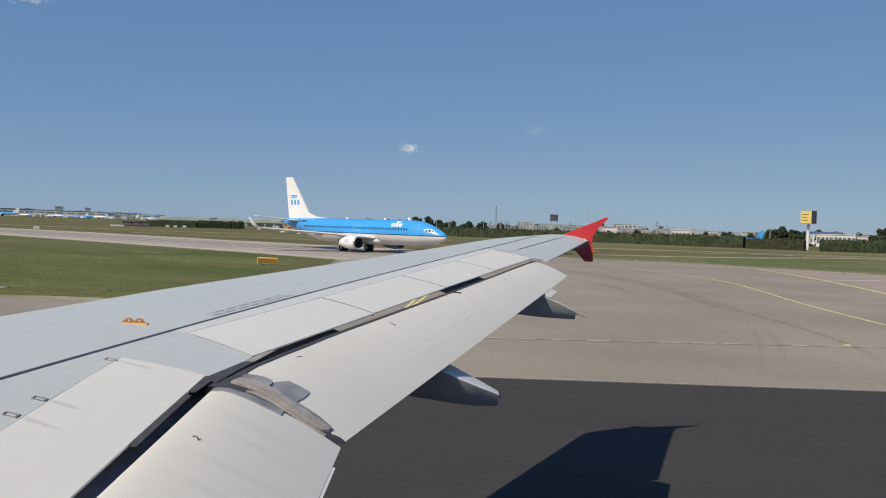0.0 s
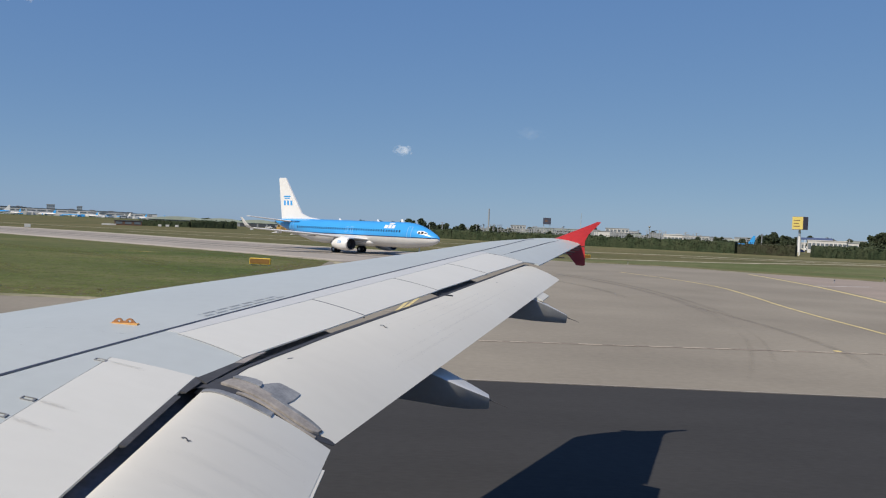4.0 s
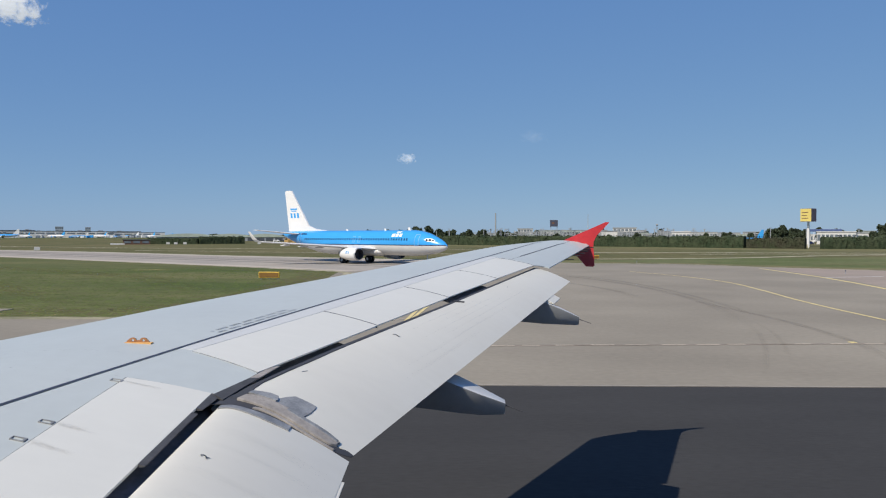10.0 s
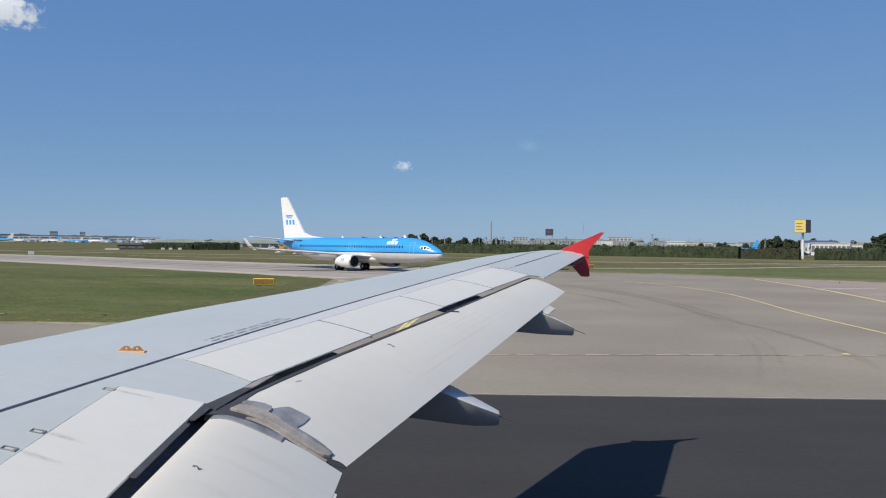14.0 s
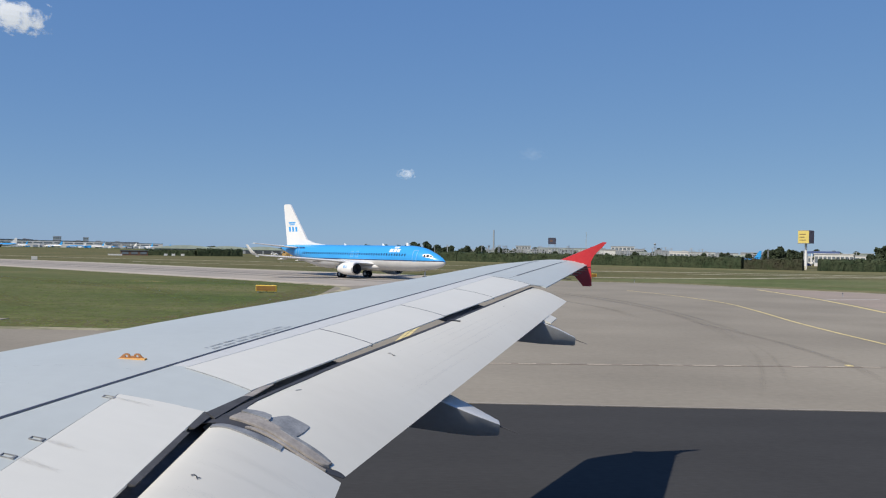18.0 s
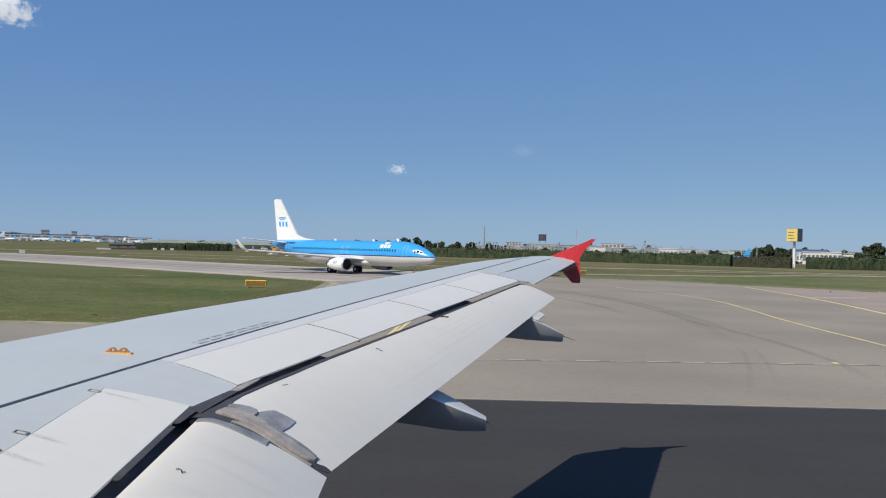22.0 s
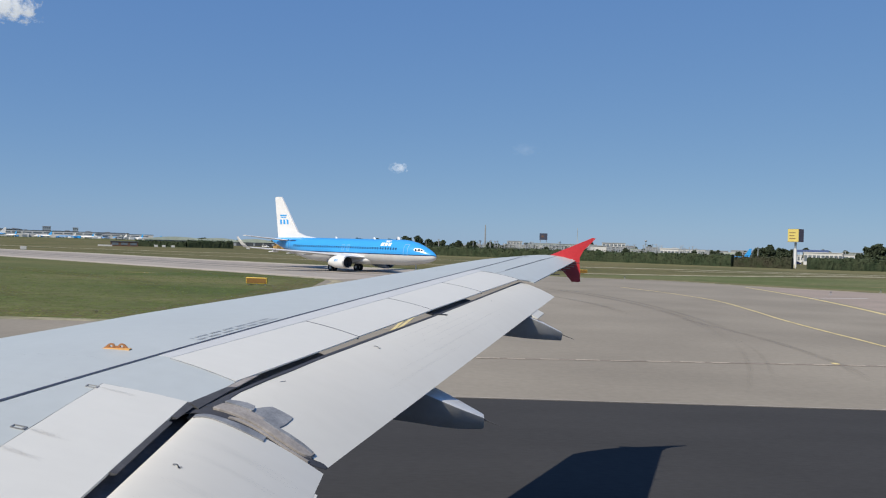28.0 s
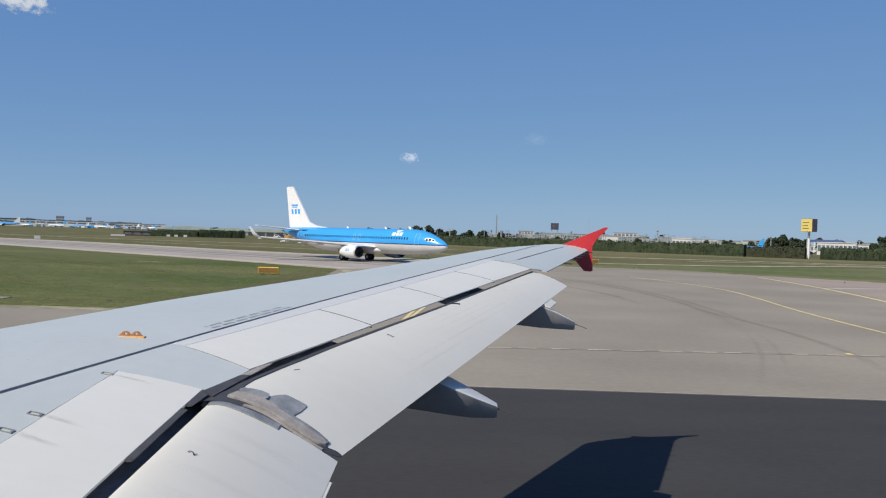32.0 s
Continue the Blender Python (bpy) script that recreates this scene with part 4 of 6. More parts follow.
# streaks of grime behind the fittings and thin dirt on flaps and panels
rs_ = random.Random(17)
for y in (5.96, 5.30, 5.09, 4.3):
    x0 = 5.112 + 0.035 * (y - 5.1) / 0.9
    for k in range(3):
        dy, ln, wd = rs_.uniform(-0.012, 0.012), rs_.uniform(0.10, 0.26), rs_.uniform(0.010, 0.022)
        rows = []
        for i in range(9):
            x = x0 + ln * i / 8
            yc = y + dy - 0.02 * i / 8
            rows.append([(x, q, upper(x, q) + 0.0045 + 0.0004 * k) for q in (yc - wd, yc, yc + wd)])
        part("grime_streak", brush(rows), M["grime"], ours)
for k in range(7):
    s0, wd = 0.55 + 0.06 * k + rs_.uniform(-0.02, 0.02), rs_.uniform(0.006, 0.014)
    rows = [[on_flap(FI, TI, s0 + q * wd, 0.10 + 0.86 * i / 12, 0.003 + 0.0003 * (k % 5)) for q in (-1, 0, 1)] for i in range(13)]
    part("dirt_film", brush(rows), M["film"], inner_flap)
for k in range(6):
    s0, u0, ln, wd = rs_.uniform(0.06, 0.45), 0.22 + 0.11 * k, rs_.uniform(0.25, 0.5), rs_.uniform(0.012, 0.03)
    rows = [[on_flap(FO, TO, s0 + ln * i / 16, u0 + q * wd, 0.0035 + 0.0003 * k) for q in (-1, 0, 1)] for i in range(17)]
    part("dirt_film", brush(rows), M["film"], outer_flap)


# flap track fairings: pointed canoes under the flaps, blunt at the end
def canoe(y, stations):
    bm = bmesh.new()
    rings = []
    for x, zt, zl, w in stations:
        h = zt - zl
        half = [(0.0, 1.0), (0.5, 0.998), (0.92, 0.99), (1.0, 0.965), (0.98, 0.93), (0.50, 0.45), (0.10, 0.03), (0.04, 0.0)]
        rings.append([(x, y - w * a, zl + h * b) for a, b in half] + [(x, y + w * a, zl + h * b) for a, b in reversed(half[1:])])
    loft(bm, rings)
    f = part("flap_track_fairing", bm, M["fairing"], ours, "grey canoe-shaped flap track fairing")
    for p in f.data.polygons:
        p.use_smooth = len(p.vertices) == 4
    f.modifiers.new("edges", "EDGE_SPLIT").split_angle = radians(22)
    x1, zt = stations[-1][0], stations[-1][1]
    bm = bmesh.new()
    tube(bm, (x1 - 0.02, y, zt - 0.02), (x1 + 0.15, y - 0.02, zt - 0.08), 0.006, 0.003, 6)
    part("static_wick", bm, M["dark"], f, "thin dark static discharger")
    return f


canoe(8.070, [(5.669, 3.556, 3.460, 0.048), (6.049, 3.556, 3.318, 0.133), (6.429, 3.565, 3.247, 0.190), (6.714, 3.532, 3.214, 0.215), (6.923, 3.449, 3.187, 0.212), (7.094, 3.371, 3.172, 0.160), (7.269, 3.291, 3.176, 0.078), (7.288, 3.280, 3.183, 0.070)])
canoe(11.643, [(6.903, 3.732, 3.655, 0.039), (7.289, 3.770, 3.558, 0.130), (7.675, 3.804, 3.521, 0.175), (7.964, 3.780, 3.495, 0.178), (8.157, 3.697, 3.487, 0.145), (8.369, 3.593, 3.481, 0.075), (8.384, 3.583, 3.488, 0.068)])

# wingtip fence
up_ = [(8.72, 4.43), (8.817, 4.472), (9.20, 4.638), (9.537, 4.784), (9.66, 4.842), (9.73, 4.837), (9.675, 4.775), (9.505, 4.60), (9.435, 4.47), (9.43, 4.36), (8.72, 4.36)]
lo_ = [(8.72, 4.358), (9.43, 4.358), (9.445, 4.20), (9.454, 4.006), (9.42, 3.99), (9.292, 3.995), (9.131, 4.179), (9.001, 4.265), (8.80, 4.31)]
part("wingtip_fence_top", prism(up_, 16.985, 17.03), M["red"], ours, "red upper wingtip fence")
part("position_light", boxed(9.08, 9.13, 16.968, 16.986, 4.43, 4.465, 0.006), M["whitep"], ours, "small white position light")
part("wingtip_fence_bottom", prism(lo_, 16.985, 17.03), M["red"], ours, "red lower wingtip fence")
bm = bmesh.new()
tube(bm, (8.34, 17.0, upper(8.4, 16.9) - 0.05), (9.3, 17.0, upper(9.25, 16.98) - 0.03), 0.05, 0.03, 10)
part("tip_cap", bm, M["wing"], ours)
for y in (14.6, 15.2, 15.6, 16.0, 16.35, 16.7):
    x = 8.19 + (9.35 - 8.19) * (y - 13.27) / 3.71
    bm = bmesh.new()
    tube(bm, (x - 0.05, y, upper(x, y) - 0.01), (x + 0.13, y, upper(x, y) - 0.02), 0.012, 0.008, 6)
    part("static_wick", bm, M["ink"], ours)

# our fuselage, with the window that we look through, and the wheels that carry it
FZ, FR = 4.0, 1.98
bm = bmesh.new()
prof = [(-11.3, 0.05, -0.5), (-10.9, 0.55, -0.42), (-10, 1.05, -0.3), (-8.6, 1.5, -0.15), (-6.6, 1.88, -0.02), (-5, FR, 0), (0, FR, 0), (6.5, FR, 0)]
prof2 = [(7.4, FR, 0), (14, FR, 0), (18, 1.8, 0.15), (22, 1.25, 0.6), (25, 0.6, 1.0), (26.3, 0.15, 1.15)]
ringf = lambda x, r, dz: [(x, r * math.cos(a), FZ + dz + r * math.sin(a)) for a in [2 * math.pi * i / 40 for i in range(40)]]
loft(bm, [ringf(*p) for p in prof])
loft(bm, [ringf(*p) for p in prof2])
# ring with the window left open
va = [bm.verts.new(p) for p in ringf(6.5, FR, 0)]
vb = [bm.verts.new(p) for p in ringf(7.4, FR, 0)]
for i in range(40):
    if i not in (0, 1, 2, 3):
        bm.faces.new((va[i], va[(i + 1) % 40], vb[(i + 1) % 40], vb[i]))
for f in [f for f in bm.faces if len(f.verts) > 4]:
    bm.faces.remove(f)
part("fuselage", bm, M["whitep"], ours, "white cabin tube with an open window", True)
for x, y, r in ((6.2, 3.4, 0.56), (6.2, 4.1, 0.56), (6.2, -3.4, 0.56), (6.2, -4.1, 0.56), (-6.4, 0.25, 0.38), (-6.4, -0.25, 0.38)):
    bm = bmesh.new()
    tube(bm, (x, y - 0.16, r), (x, y + 0.16, r), r, r, 20)
    part("wheel", bm, M["tyre"], ours)
for x, y in ((6.0, 3.75), (6.0, -3.75), (-6.4, 0)):
    bm = bmesh.new()
    tube(bm, (x, y, 0.4), (x * 0.9, y * 0.9, 3.0), 0.11, 0.14)
    part("gear_leg", bm, M["gear"], ours)

# ---- the blue airliner waiting on the taxiway ----
def blue_jet(x, y, rz):
    j = thing("jet_airliner", "sky-blue twin-engine airliner with a white tail, waiting on the taxiway", "aircraft", x, y, 0, rz)
    # local: +x to the nose, the main wheels at the origin, starboard is -y
    N = 19.6
    st = [(0.0, 2.80, 0.05, 0.05), (0.2, 2.82, 0.38, 0.36), (0.7, 2.87, 0.72, 0.68), (1.6, 2.96, 1.08, 1.06), (2.6, 3.09, 1.38, 1.38), (3.6, 3.21, 1.64, 1.64), (5.0, 3.29, 1.89, 1.80), (6.5, 3.32, 2.0, 1.88), (12, 3.32, 2.0, 1.88), (20, 3.32, 2.0, 1.88), (26, 3.32, 2.0, 1.88),
          (29, 3.48, 1.84, 1.74), (32, 3.80, 1.52, 1.42), (35, 4.18, 1.10, 1.0), (37.2, 4.5, 0.72, 0.6), (38.6, 4.68, 0.42, 0.32), (39.2, 4.75, 0.15, 0.12)]
    # the blue ends and the stripe runs at fixed heights
    S0, S1 = 2.93, 3.07

    def ring(d, zc, rv, rh):
        lev = [math.asin(max(-0.999, min(0.999, (z - zc) / rv))) for z in (S0, S1)]
        up = [lev[1] + (math.pi - 2 * lev[1]) * i / 27 for i in range(28)]
        down = [math.pi - lev[0] + (math.pi + 2 * lev[0]) * i / 15 for i in range(16)]
        return [(N - d, rh * math.cos(a), zc + rv * math.sin(a)) for a in up + down]

    def band(i):
        return 0 if i < 27 else (2 if 28 <= i < 43 else 1)
    bm = bmesh.new()
    loft(bm, [ring(*s) for s in st], mat_of=band)
    body = part("fuselage", bm, [M["blue"], M["navy"], M["belly"]], j, "sky-blue over pale grey with a dark blue stripe", True)

    def side(d, z, sgn=-1, out=0.012):
        """A point on the fuselage's side."""
        for a, b in zip(st, st[1:]):
            if a[0] <= d <= b[0]:
                t = (d - a[0]) / (b[0] - a[0])
                zc, rv, rh = [a[k] + (b[k] - a[k]) * t for k in (1, 2, 3)]
        s = max(-1, min(1, (z - zc) / rv))
        return Vector((N - d, sgn * (rh * math.sqrt(1 - s * s) + out), z))

    def decal(name, pts, mat, parent=body, sgn=-1, label="", out=0.015):
        bm = bmesh.new()
        top = [side(d, z, sgn, out) for d, z in pts]
        loft(bm, [[p - Vector((0, sgn * 0.03, 0)) for p in top], top])
        return part(name, bm, M[mat], parent, label)

    def skin_patch(name, rows, mat, parent=body, out=0.02, label="", nd=6):
        """A patch that follows the hull: rows of height and two distances from the nose."""
        bm = bmesh.new()
        grid = [[side(d0 + (d1 - d0) * k / nd, z, -1, out) for k in range(nd + 1)] for z, d0, d1 in rows]
        loft(bm, [r + [p + Vector((0, 0.03, 0)) for p in reversed(r)] for r in grid])
        return part(name, bm, M[mat], parent, label)

    def bar(name, d0, d1, z0, z1, mat, n=6, out=0.02, label=""):
        return skin_patch(name, [(z0 + (z1 - z0) * k / n, d0, d1) for k in range(n + 1)], mat, body, out, label, 2)
    for k in range(46):
        d = 6.6 + 0.56 * k
        if d > 31.5 or 20.6 < d < 21.0:
            continue
        decal("window", [(d - 0.12, 3.72), (d + 0.12, 3.72), (d + 0.12, 4.06), (d - 0.12, 4.06)], "glass")
    for d0, z0, w, h in ((4.3, 2.9, 0.8, 1.75), (32.6, 3.3, 0.75, 1.6), (17.0, 3.35, 0.55, 1.0), (18.2, 3.35, 0.55, 1.0)):
        f = 0.07
        for a in ((d0, z0, f, h), (d0 + w - f, z0, f, h), (d0 + f, z0, w - 2 * f, f), (d0 + f, z0 + h - f, w - 2 * f, f)):
            bar("door_frame", a[0], a[0] + a[2], a[1], a[1] + a[3], "doorline")
    # cockpit glazing with its white surround
    skin_patch("cockpit_surround", [(3.56, 1.75, 2.8), (3.66, 1.62, 3.1), (3.76, 1.75, 3.25), (3.90, 2.0, 3.3), (4.00, 2.25, 3.25), (4.08, 2.5, 3.1)], "whitep", out=0.02)
    for a, b in ((1.72, 2.15), (2.22, 2.66), (2.74, 3.08)):
        decal("cockpit_window", [(a, 3.64), (b, 3.64), (b, 3.97 if a > 2 else 3.84), (a + 0.14, 3.93 if a > 2 else 3.74)], "glass", out=0.05)
    # emblem: plain white shapes
    for d, z, w, h in ((7.9, 4.28, 0.6, 0.5), (8.65, 4.28, 0.6, 0.5), (9.4, 4.28, 0.7, 0.5), (8.5, 4.86, 0.9, 0.10), (8.4, 5.0, 1.1, 0.14)):
        bar("emblem", d, d + w, z, z + h, "whitep", 4)
    # registration, as plain bars, and a small flag patch
    for k in range(6):
        bar("registration_bar", 31.15 + 0.30 * k, 31.36 + 0.30 * k, 4.62, 4.86, "navy", 2)
    bar("flag_patch", 33.2, 33.7, 4.66, 4.90, "navy", 2)
    # fin
    def fin_part(name, pts, th, mat, parent=j, label=""):
        bm = bmesh.new()
        loft(bm, [[(N - d, -th, z) for d, z in pts], [(N - d, th, z) for d, z in pts]])
        return part(name, bm, M[mat], parent, label)
    fin = fin_part("tail_fin", [(26.6, 5.28), (30.0, 5.62), (31.9, 6.2), (36.7, 12.5), (38.2, 12.52), (38.45, 12.3), (37.3, 5.2), (36, 5.0), (30, 4.9)], 0.14, "whitep", j, "tall white tail fin with a plain blue emblem")
    for d0 in (34.5, 35.4, 36.3):
        fin_part("emblem", [(d0, 7.6), (d0 + 0.5, 7.6), (d0 + 0.62, 8.45), (d0 + 0.12, 8.45)], 0.155, "blue", fin, "plain blue emblem block")
    fin_part("emblem", [(35.3, 8.75), (36.7, 8.75), (36.75, 8.92), (35.3, 8.92)], 0.156, "blue", fin)
    fin_part("emblem", [(35.1, 9.05), (36.9, 9.05), (37.0, 9.3), (35.1, 9.3)], 0.157, "blue", fin)

    # lifting surfaces: root and tip given by distance from nose, height, chord
    def surface(name, root, tip, mat, sgn, thick, parent=j, label=""):
        bm = bmesh.new()
        rings = []
        for (d, y_, z, c), th in ((root, thick), (tip, thick * 0.45)):
            rings.append([(N - d - c * s, sgn * y_, z + th * h) for s, h in ((0, 0), (0.06, 0.5), (0.25, 1), (0.55, 0.8), (1, 0.05), (1, 0), (0.6, -0.6), (0.25, -0.8), (0.06, -0.5))])
        loft(bm, rings)
        return part(name, bm, M[mat], parent, label)
    for sgn in (-1, 1):
        w = surface("wing", (13.4, 1.7, 2.35, 7.6), (17.0, 5.8, 2.72, 4.4), "belly", sgn, 0.38, j, "pale grey swept wing")
        surface("outer_wing", (17.0, 5.8, 2.72, 4.4), (22.4, 16.8, 3.5, 1.7), "belly", sgn, 0.24, w)
        bm = bmesh.new()
        rings = []
        for s, (dy, dz, dx, c) in enumerate(((0, 0, 0, 1.7), (0.35, 0.10, 0.35, 1.4), (0.62, 0.5, 0.8, 1.1), (0.85, 1.25, 1.35, 0.8), (1.05, 2.2, 2.0, 0.5))):
            dz *= 0.72 if sgn < 0 else 1.12
            rings.append([(N - 22.4 - dx - c * u, sgn * (16.8 + dy) + hh * sgn, 3.5 + dz) for u, hh in ((0, 0), (0.3, 0.05), (1, 0), (0.3, -0.05))])
        loft(bm, rings)
        part("winglet", bm, M["belly"], w, "upswept blended winglet")
        surface("tailplane", (33.4, 0.9, 4.75, 3.6), (37.2, 7.1, 5.4, 1.3), "belly", sgn, 0.16, j)
        for yy in (7.2, 9.6, 12.2):
            bm = bmesh.new()
            d0 = 17.0 + (yy - 5.8) * 0.454 + 2.2
            tube(bm, (N - d0, sgn * yy, 2.58 + (yy - 5.8) * 0.072), (N - d0 - 2.2, sgn * yy, 2.4 + (yy - 5.8) * 0.072), 0.2, 0.05, 8)
            part("flap_track_fairing", bm, M["belly"], w)
        # engine
        bm = bmesh.new()
        prof = [(0, 0.92), (0.15, 1.06), (0.6, 1.17), (1.5, 1.21), (2.6, 1.09), (3.7, 0.84)]
        er = lambda dx, r: [(5.6 - dx, sgn * 4.83 + r * math.cos(a), 1.55 + r * 0.93 * math.sin(a) + (0.06 if math.sin(a) < -0.8 else 0)) for a in [2 * math.pi * i / 24 for i in range(24)]]
        loft(bm, [er(*p) for p in prof], caps=False)
        e = part("engine", bm, M["whitep"], j, "white engine nacelle with a dark intake", True)
        bm = bmesh.new()
        loft(bm, [er(0, 0.92), er(0.5, 0.84), er(0.9, 0.82)], caps=False)
        bm.faces.new([bm.verts.new(p) for p in er(0.9, 0.82)])
        part("intake", bm, M["dark"], e, "dark intake")
        bm = bmesh.new()
        loft(bm, [er(-0.03, 0.95), er(0.14, 1.075)], caps=False)
        part("intake_lip", bm, M["gear"], e, "polished metal lip")
        bm = bmesh.new()
        tube(bm, (2.4, sgn * 4.83, 1.62), (1.0, sgn * 4.83, 1.66), 0.62, 0.25, 14)
        part("exhaust", bm, M["metal"], e)
        part("pylon", boxed(1.6, 4.2, sgn * 4.83 - 0.16, sgn * 4.83 + 0.16, 2.3, 2.75, 0.05), M["belly"], e)
        # plain emblem bars on the nacelle's outer side
        for k in range(3):
            rows = []
            for a in [math.pi * (0.03 + 0.04 * i) for i in range(4)]:
                for_row = []
                for dx in (1.15 + 0.28 * k, 1.35 + 0.28 * k):
                    r = 1.195 + 0.012 - 0.02 * max(0, dx - 1.5)
                    for_row.append((5.6 - dx, sgn * 4.83 + sgn * r * math.cos(a), 1.55 + r * 0.93 * math.sin(a)))
                rows.append(for_row)
            bm = bmesh.new()
            loft(bm, [r + [Vector(p) - Vector((0, sgn * 0.05, 0)) for p in reversed(r)] for r in rows])
            part("emblem", bm, M["doorline"], e, "plain pale blue emblem bar")
        # main wheels
        bm = bmesh.new()
        tube(bm, (0, sgn * 2.86, 0.5), (0, sgn * 2.5, 2.5), 0.13)
        leg = part("main_gear", bm, M["gear"], j)
        for dy in (-0.42, 0.42):
            bm = bmesh.new()
            tube(bm, (0, sgn * 2.86 + dy - 0.18, 0.56), (0, sgn * 2.86 + dy + 0.18, 0.56), 0.56, 0.56, 20)
            part("wheel", bm, M["tyre"], leg)
            bm = bmesh.new()
            tube(bm, (0, sgn * 2.86 + dy - 0.19, 0.56), (0, sgn * 2.86 + dy + 0.19, 0.56), 0.24, 0.24, 14)
            part("hub", bm, M["gear"], leg)
    bm = bmesh.new()
    tube(bm, (15.6, 0, 0.35), (15.6, 0, 2.0), 0.09)
    leg = part("nose_gear", bm, M["gear"], j)
    for dy in (-0.22, 0.22):
        bm = bmesh.new()
        tube(bm, (15.6, dy - 0.1, 0.36), (15.6, dy + 0.1, 0.36), 0.36, 0.36, 16)
        part("wheel", bm, M["tyre"], leg)
    for d, h in ((13, 0.3), (22, 0.28)):
        bm = bmesh.new()
        loft(bm, [[(N - d + a, b, 5.28) for a, b in ((0, 0.03), (0.3, 0), (0, -0.03), (-0.3, 0))], [(N - d - 0.2 + a * 0.4, b, 5.32 + h) for a, b in ((0, 0.02), (0.3, 0), (0, -0.02), (-0.3, 0))]])
        part("antenna", bm, M["whitep"], body)
    bm = bmesh.new()
    loft(bm, [[(N - d, (0.9 if d in (12.0, 22.5) else 1.75) * math.cos(a), 1.95 + (0.35 if d in (12.0, 22.5) else 0.75) * math.sin(a)) for a in [2 * math.pi * i / 16 for i in range(16)]] for d in (12.0, 13.6, 20.5, 22.5)])
    part("belly_fairing", bm, M["belly"], j, "", True)
    return j


blue_jet(-10.75, 132.6, -39.2)

# ---- hedges, trees and buildings round the field ----
rng = random.Random(5)


def leaf_cloud(bm, centre, size, count, leaf, r):
    """Many small bent leaf clumps in an uneven ellipsoid."""
    for _ in range(count):
        v = Vector((r.gauss(0, 1), r.gauss(0, 1), r.gauss(0, 1))).normalized() * r.uniform(0.55, 1.0)
        p = Vector(centre) + Vector((v.x * size[0], v.y * size[1], v.z * size[2]))
        q = Euler((r.uniform(0, 6.3), r.uniform(0, 6.3), r.uniform(0, 6.3))).to_matrix()
        s = leaf * r.uniform(0.6, 1.3)
        a = [p + q @ Vector(c) * s for c in ((-0.5, -0.3, 0), (0.5, -0.35, 0.1), (0.55, 0.3, -0.1), (-0.45, 0.4, 0.12))]
        vs = [bm.verts.new(c) for c in a]
        bm.faces.new(vs[:3])
        bm.faces.new((vs[0], vs[2], vs[3]))


def hedge(a, b, h, width, label, mat="hedge", thick=22):
    a, b = Vector(a), Vector(b)
    length = (b - a).length
    ang = math.degrees(math.atan2(b.y - a.y, b.x - a.x))
    t = thing("hedge", label, "hedge", a.x, a.y, 0, ang)
    bm = bmesh.new()
    n, m = int(length / 0.9), 10
    rings = []
    for i in range(n + 1):
        x = length * i / n
        top = h * (0.90 + 0.10 * noise.noise((x * 0.35, a.x, 0)) + 0.07 * noise.noise((x * 1.3, 3, a.y)))
        ring = []
        for k in range(m + 1):
            u = math.pi * k / m
            w = width / 2 * (1 + 0.25 * noise.noise((x * 0.9, k * 1.7, 1)))
            c, s = math.cos(u), math.sin(u)
            ring.append((x, -w * math.copysign(abs(c) ** 0.5, c), top * abs(s) ** 0.45 + 0.12 * noise.noise((x * 2, k, 4))))
        rings.append(ring)
    loft(bm, rings)
    part("foliage", bm, M[mat], t)
    bm = bmesh.new()
    for i in range(int(length * thick)):
        x, z = rng.uniform(0, length), rng.uniform(0.05, 1.0) * h
        leaf_cloud(bm, (x, -width / 2 * rng.uniform(0.75, 1.02) if z < h * 0.9 else rng.uniform(-1, 1) * width / 2, z * 0.98), (0.25, 0.2, 0.25), 1, 0.45, rng)
    tagged(part("leaves", bm, M[mat], t), kind="stuff")
    return t


hedge((-40, 397), (5.3, 359), 4.6, 3.0, "long clipped dark green hedge by the airfield road")
hedge((5.6, 358.7), (103, 275), 4.5, 3.0, "long clipped dark green hedge by the airfield road")
hedge((103.6, 274.5), (118, 262.2), 4.1, 2.2, "thin half-dead brown hedge beside the gate", "twigs", 26)
hedge((123.2, 262.0), (205, 262), 4.4, 3.0, "clipped dark green hedge beside a gap")
hedge((-148.7, 387.4), (-124.5, 389.6), 3.3, 3.0, "dark green hedge in front of low hangars")
hedge((-124.2, 389.6), (-105, 401.4), 4.1, 3.2, "taller dark green hedge in front of low hangars")


def tree_proto(seed, h, w):
    r = random.Random(seed)
    t = thing("tree", "full-crowned dark green tree", "tree", 0, 0, 0, 0, "trees beyond the hedge")
    bm = bmesh.new()
    tube(bm, (0, 0, 0), (0.1, 0, h * 0.55), 0.025 * h, 0.012 * h, 8)
    for k in range(5):
        a = 2 * math.pi * k / 5 + r.uniform(-0.3, 0.3)
        tube(bm, (0, 0, h * (0.3 + 0.05 * k)), (math.cos(a) * w * 0.35, math.sin(a) * w * 0.35, h * (0.5 + 0.06 * k)), 0.010 * h, 0.004 * h, 6)
    part("trunk", bm, M["bark"], t)
    bm = bmesh.new()
    for k in range(15):
        a = r.uniform(0, 6.28)
        rr = r.uniform(0.05, 0.36) * w
        z = h * r.uniform(0.36, 0.90)
        s = w * r.uniform(0.13, 0.22) * (1.2 - 0.5 * abs(z / h - 0.6))
        leaf_cloud(bm, (math.cos(a) * rr, math.sin(a) * rr, z), (s, s, s * 0.85), 90, 0.09 * h, r)
    part("crown", bm, M["leaf"], t)
    return t


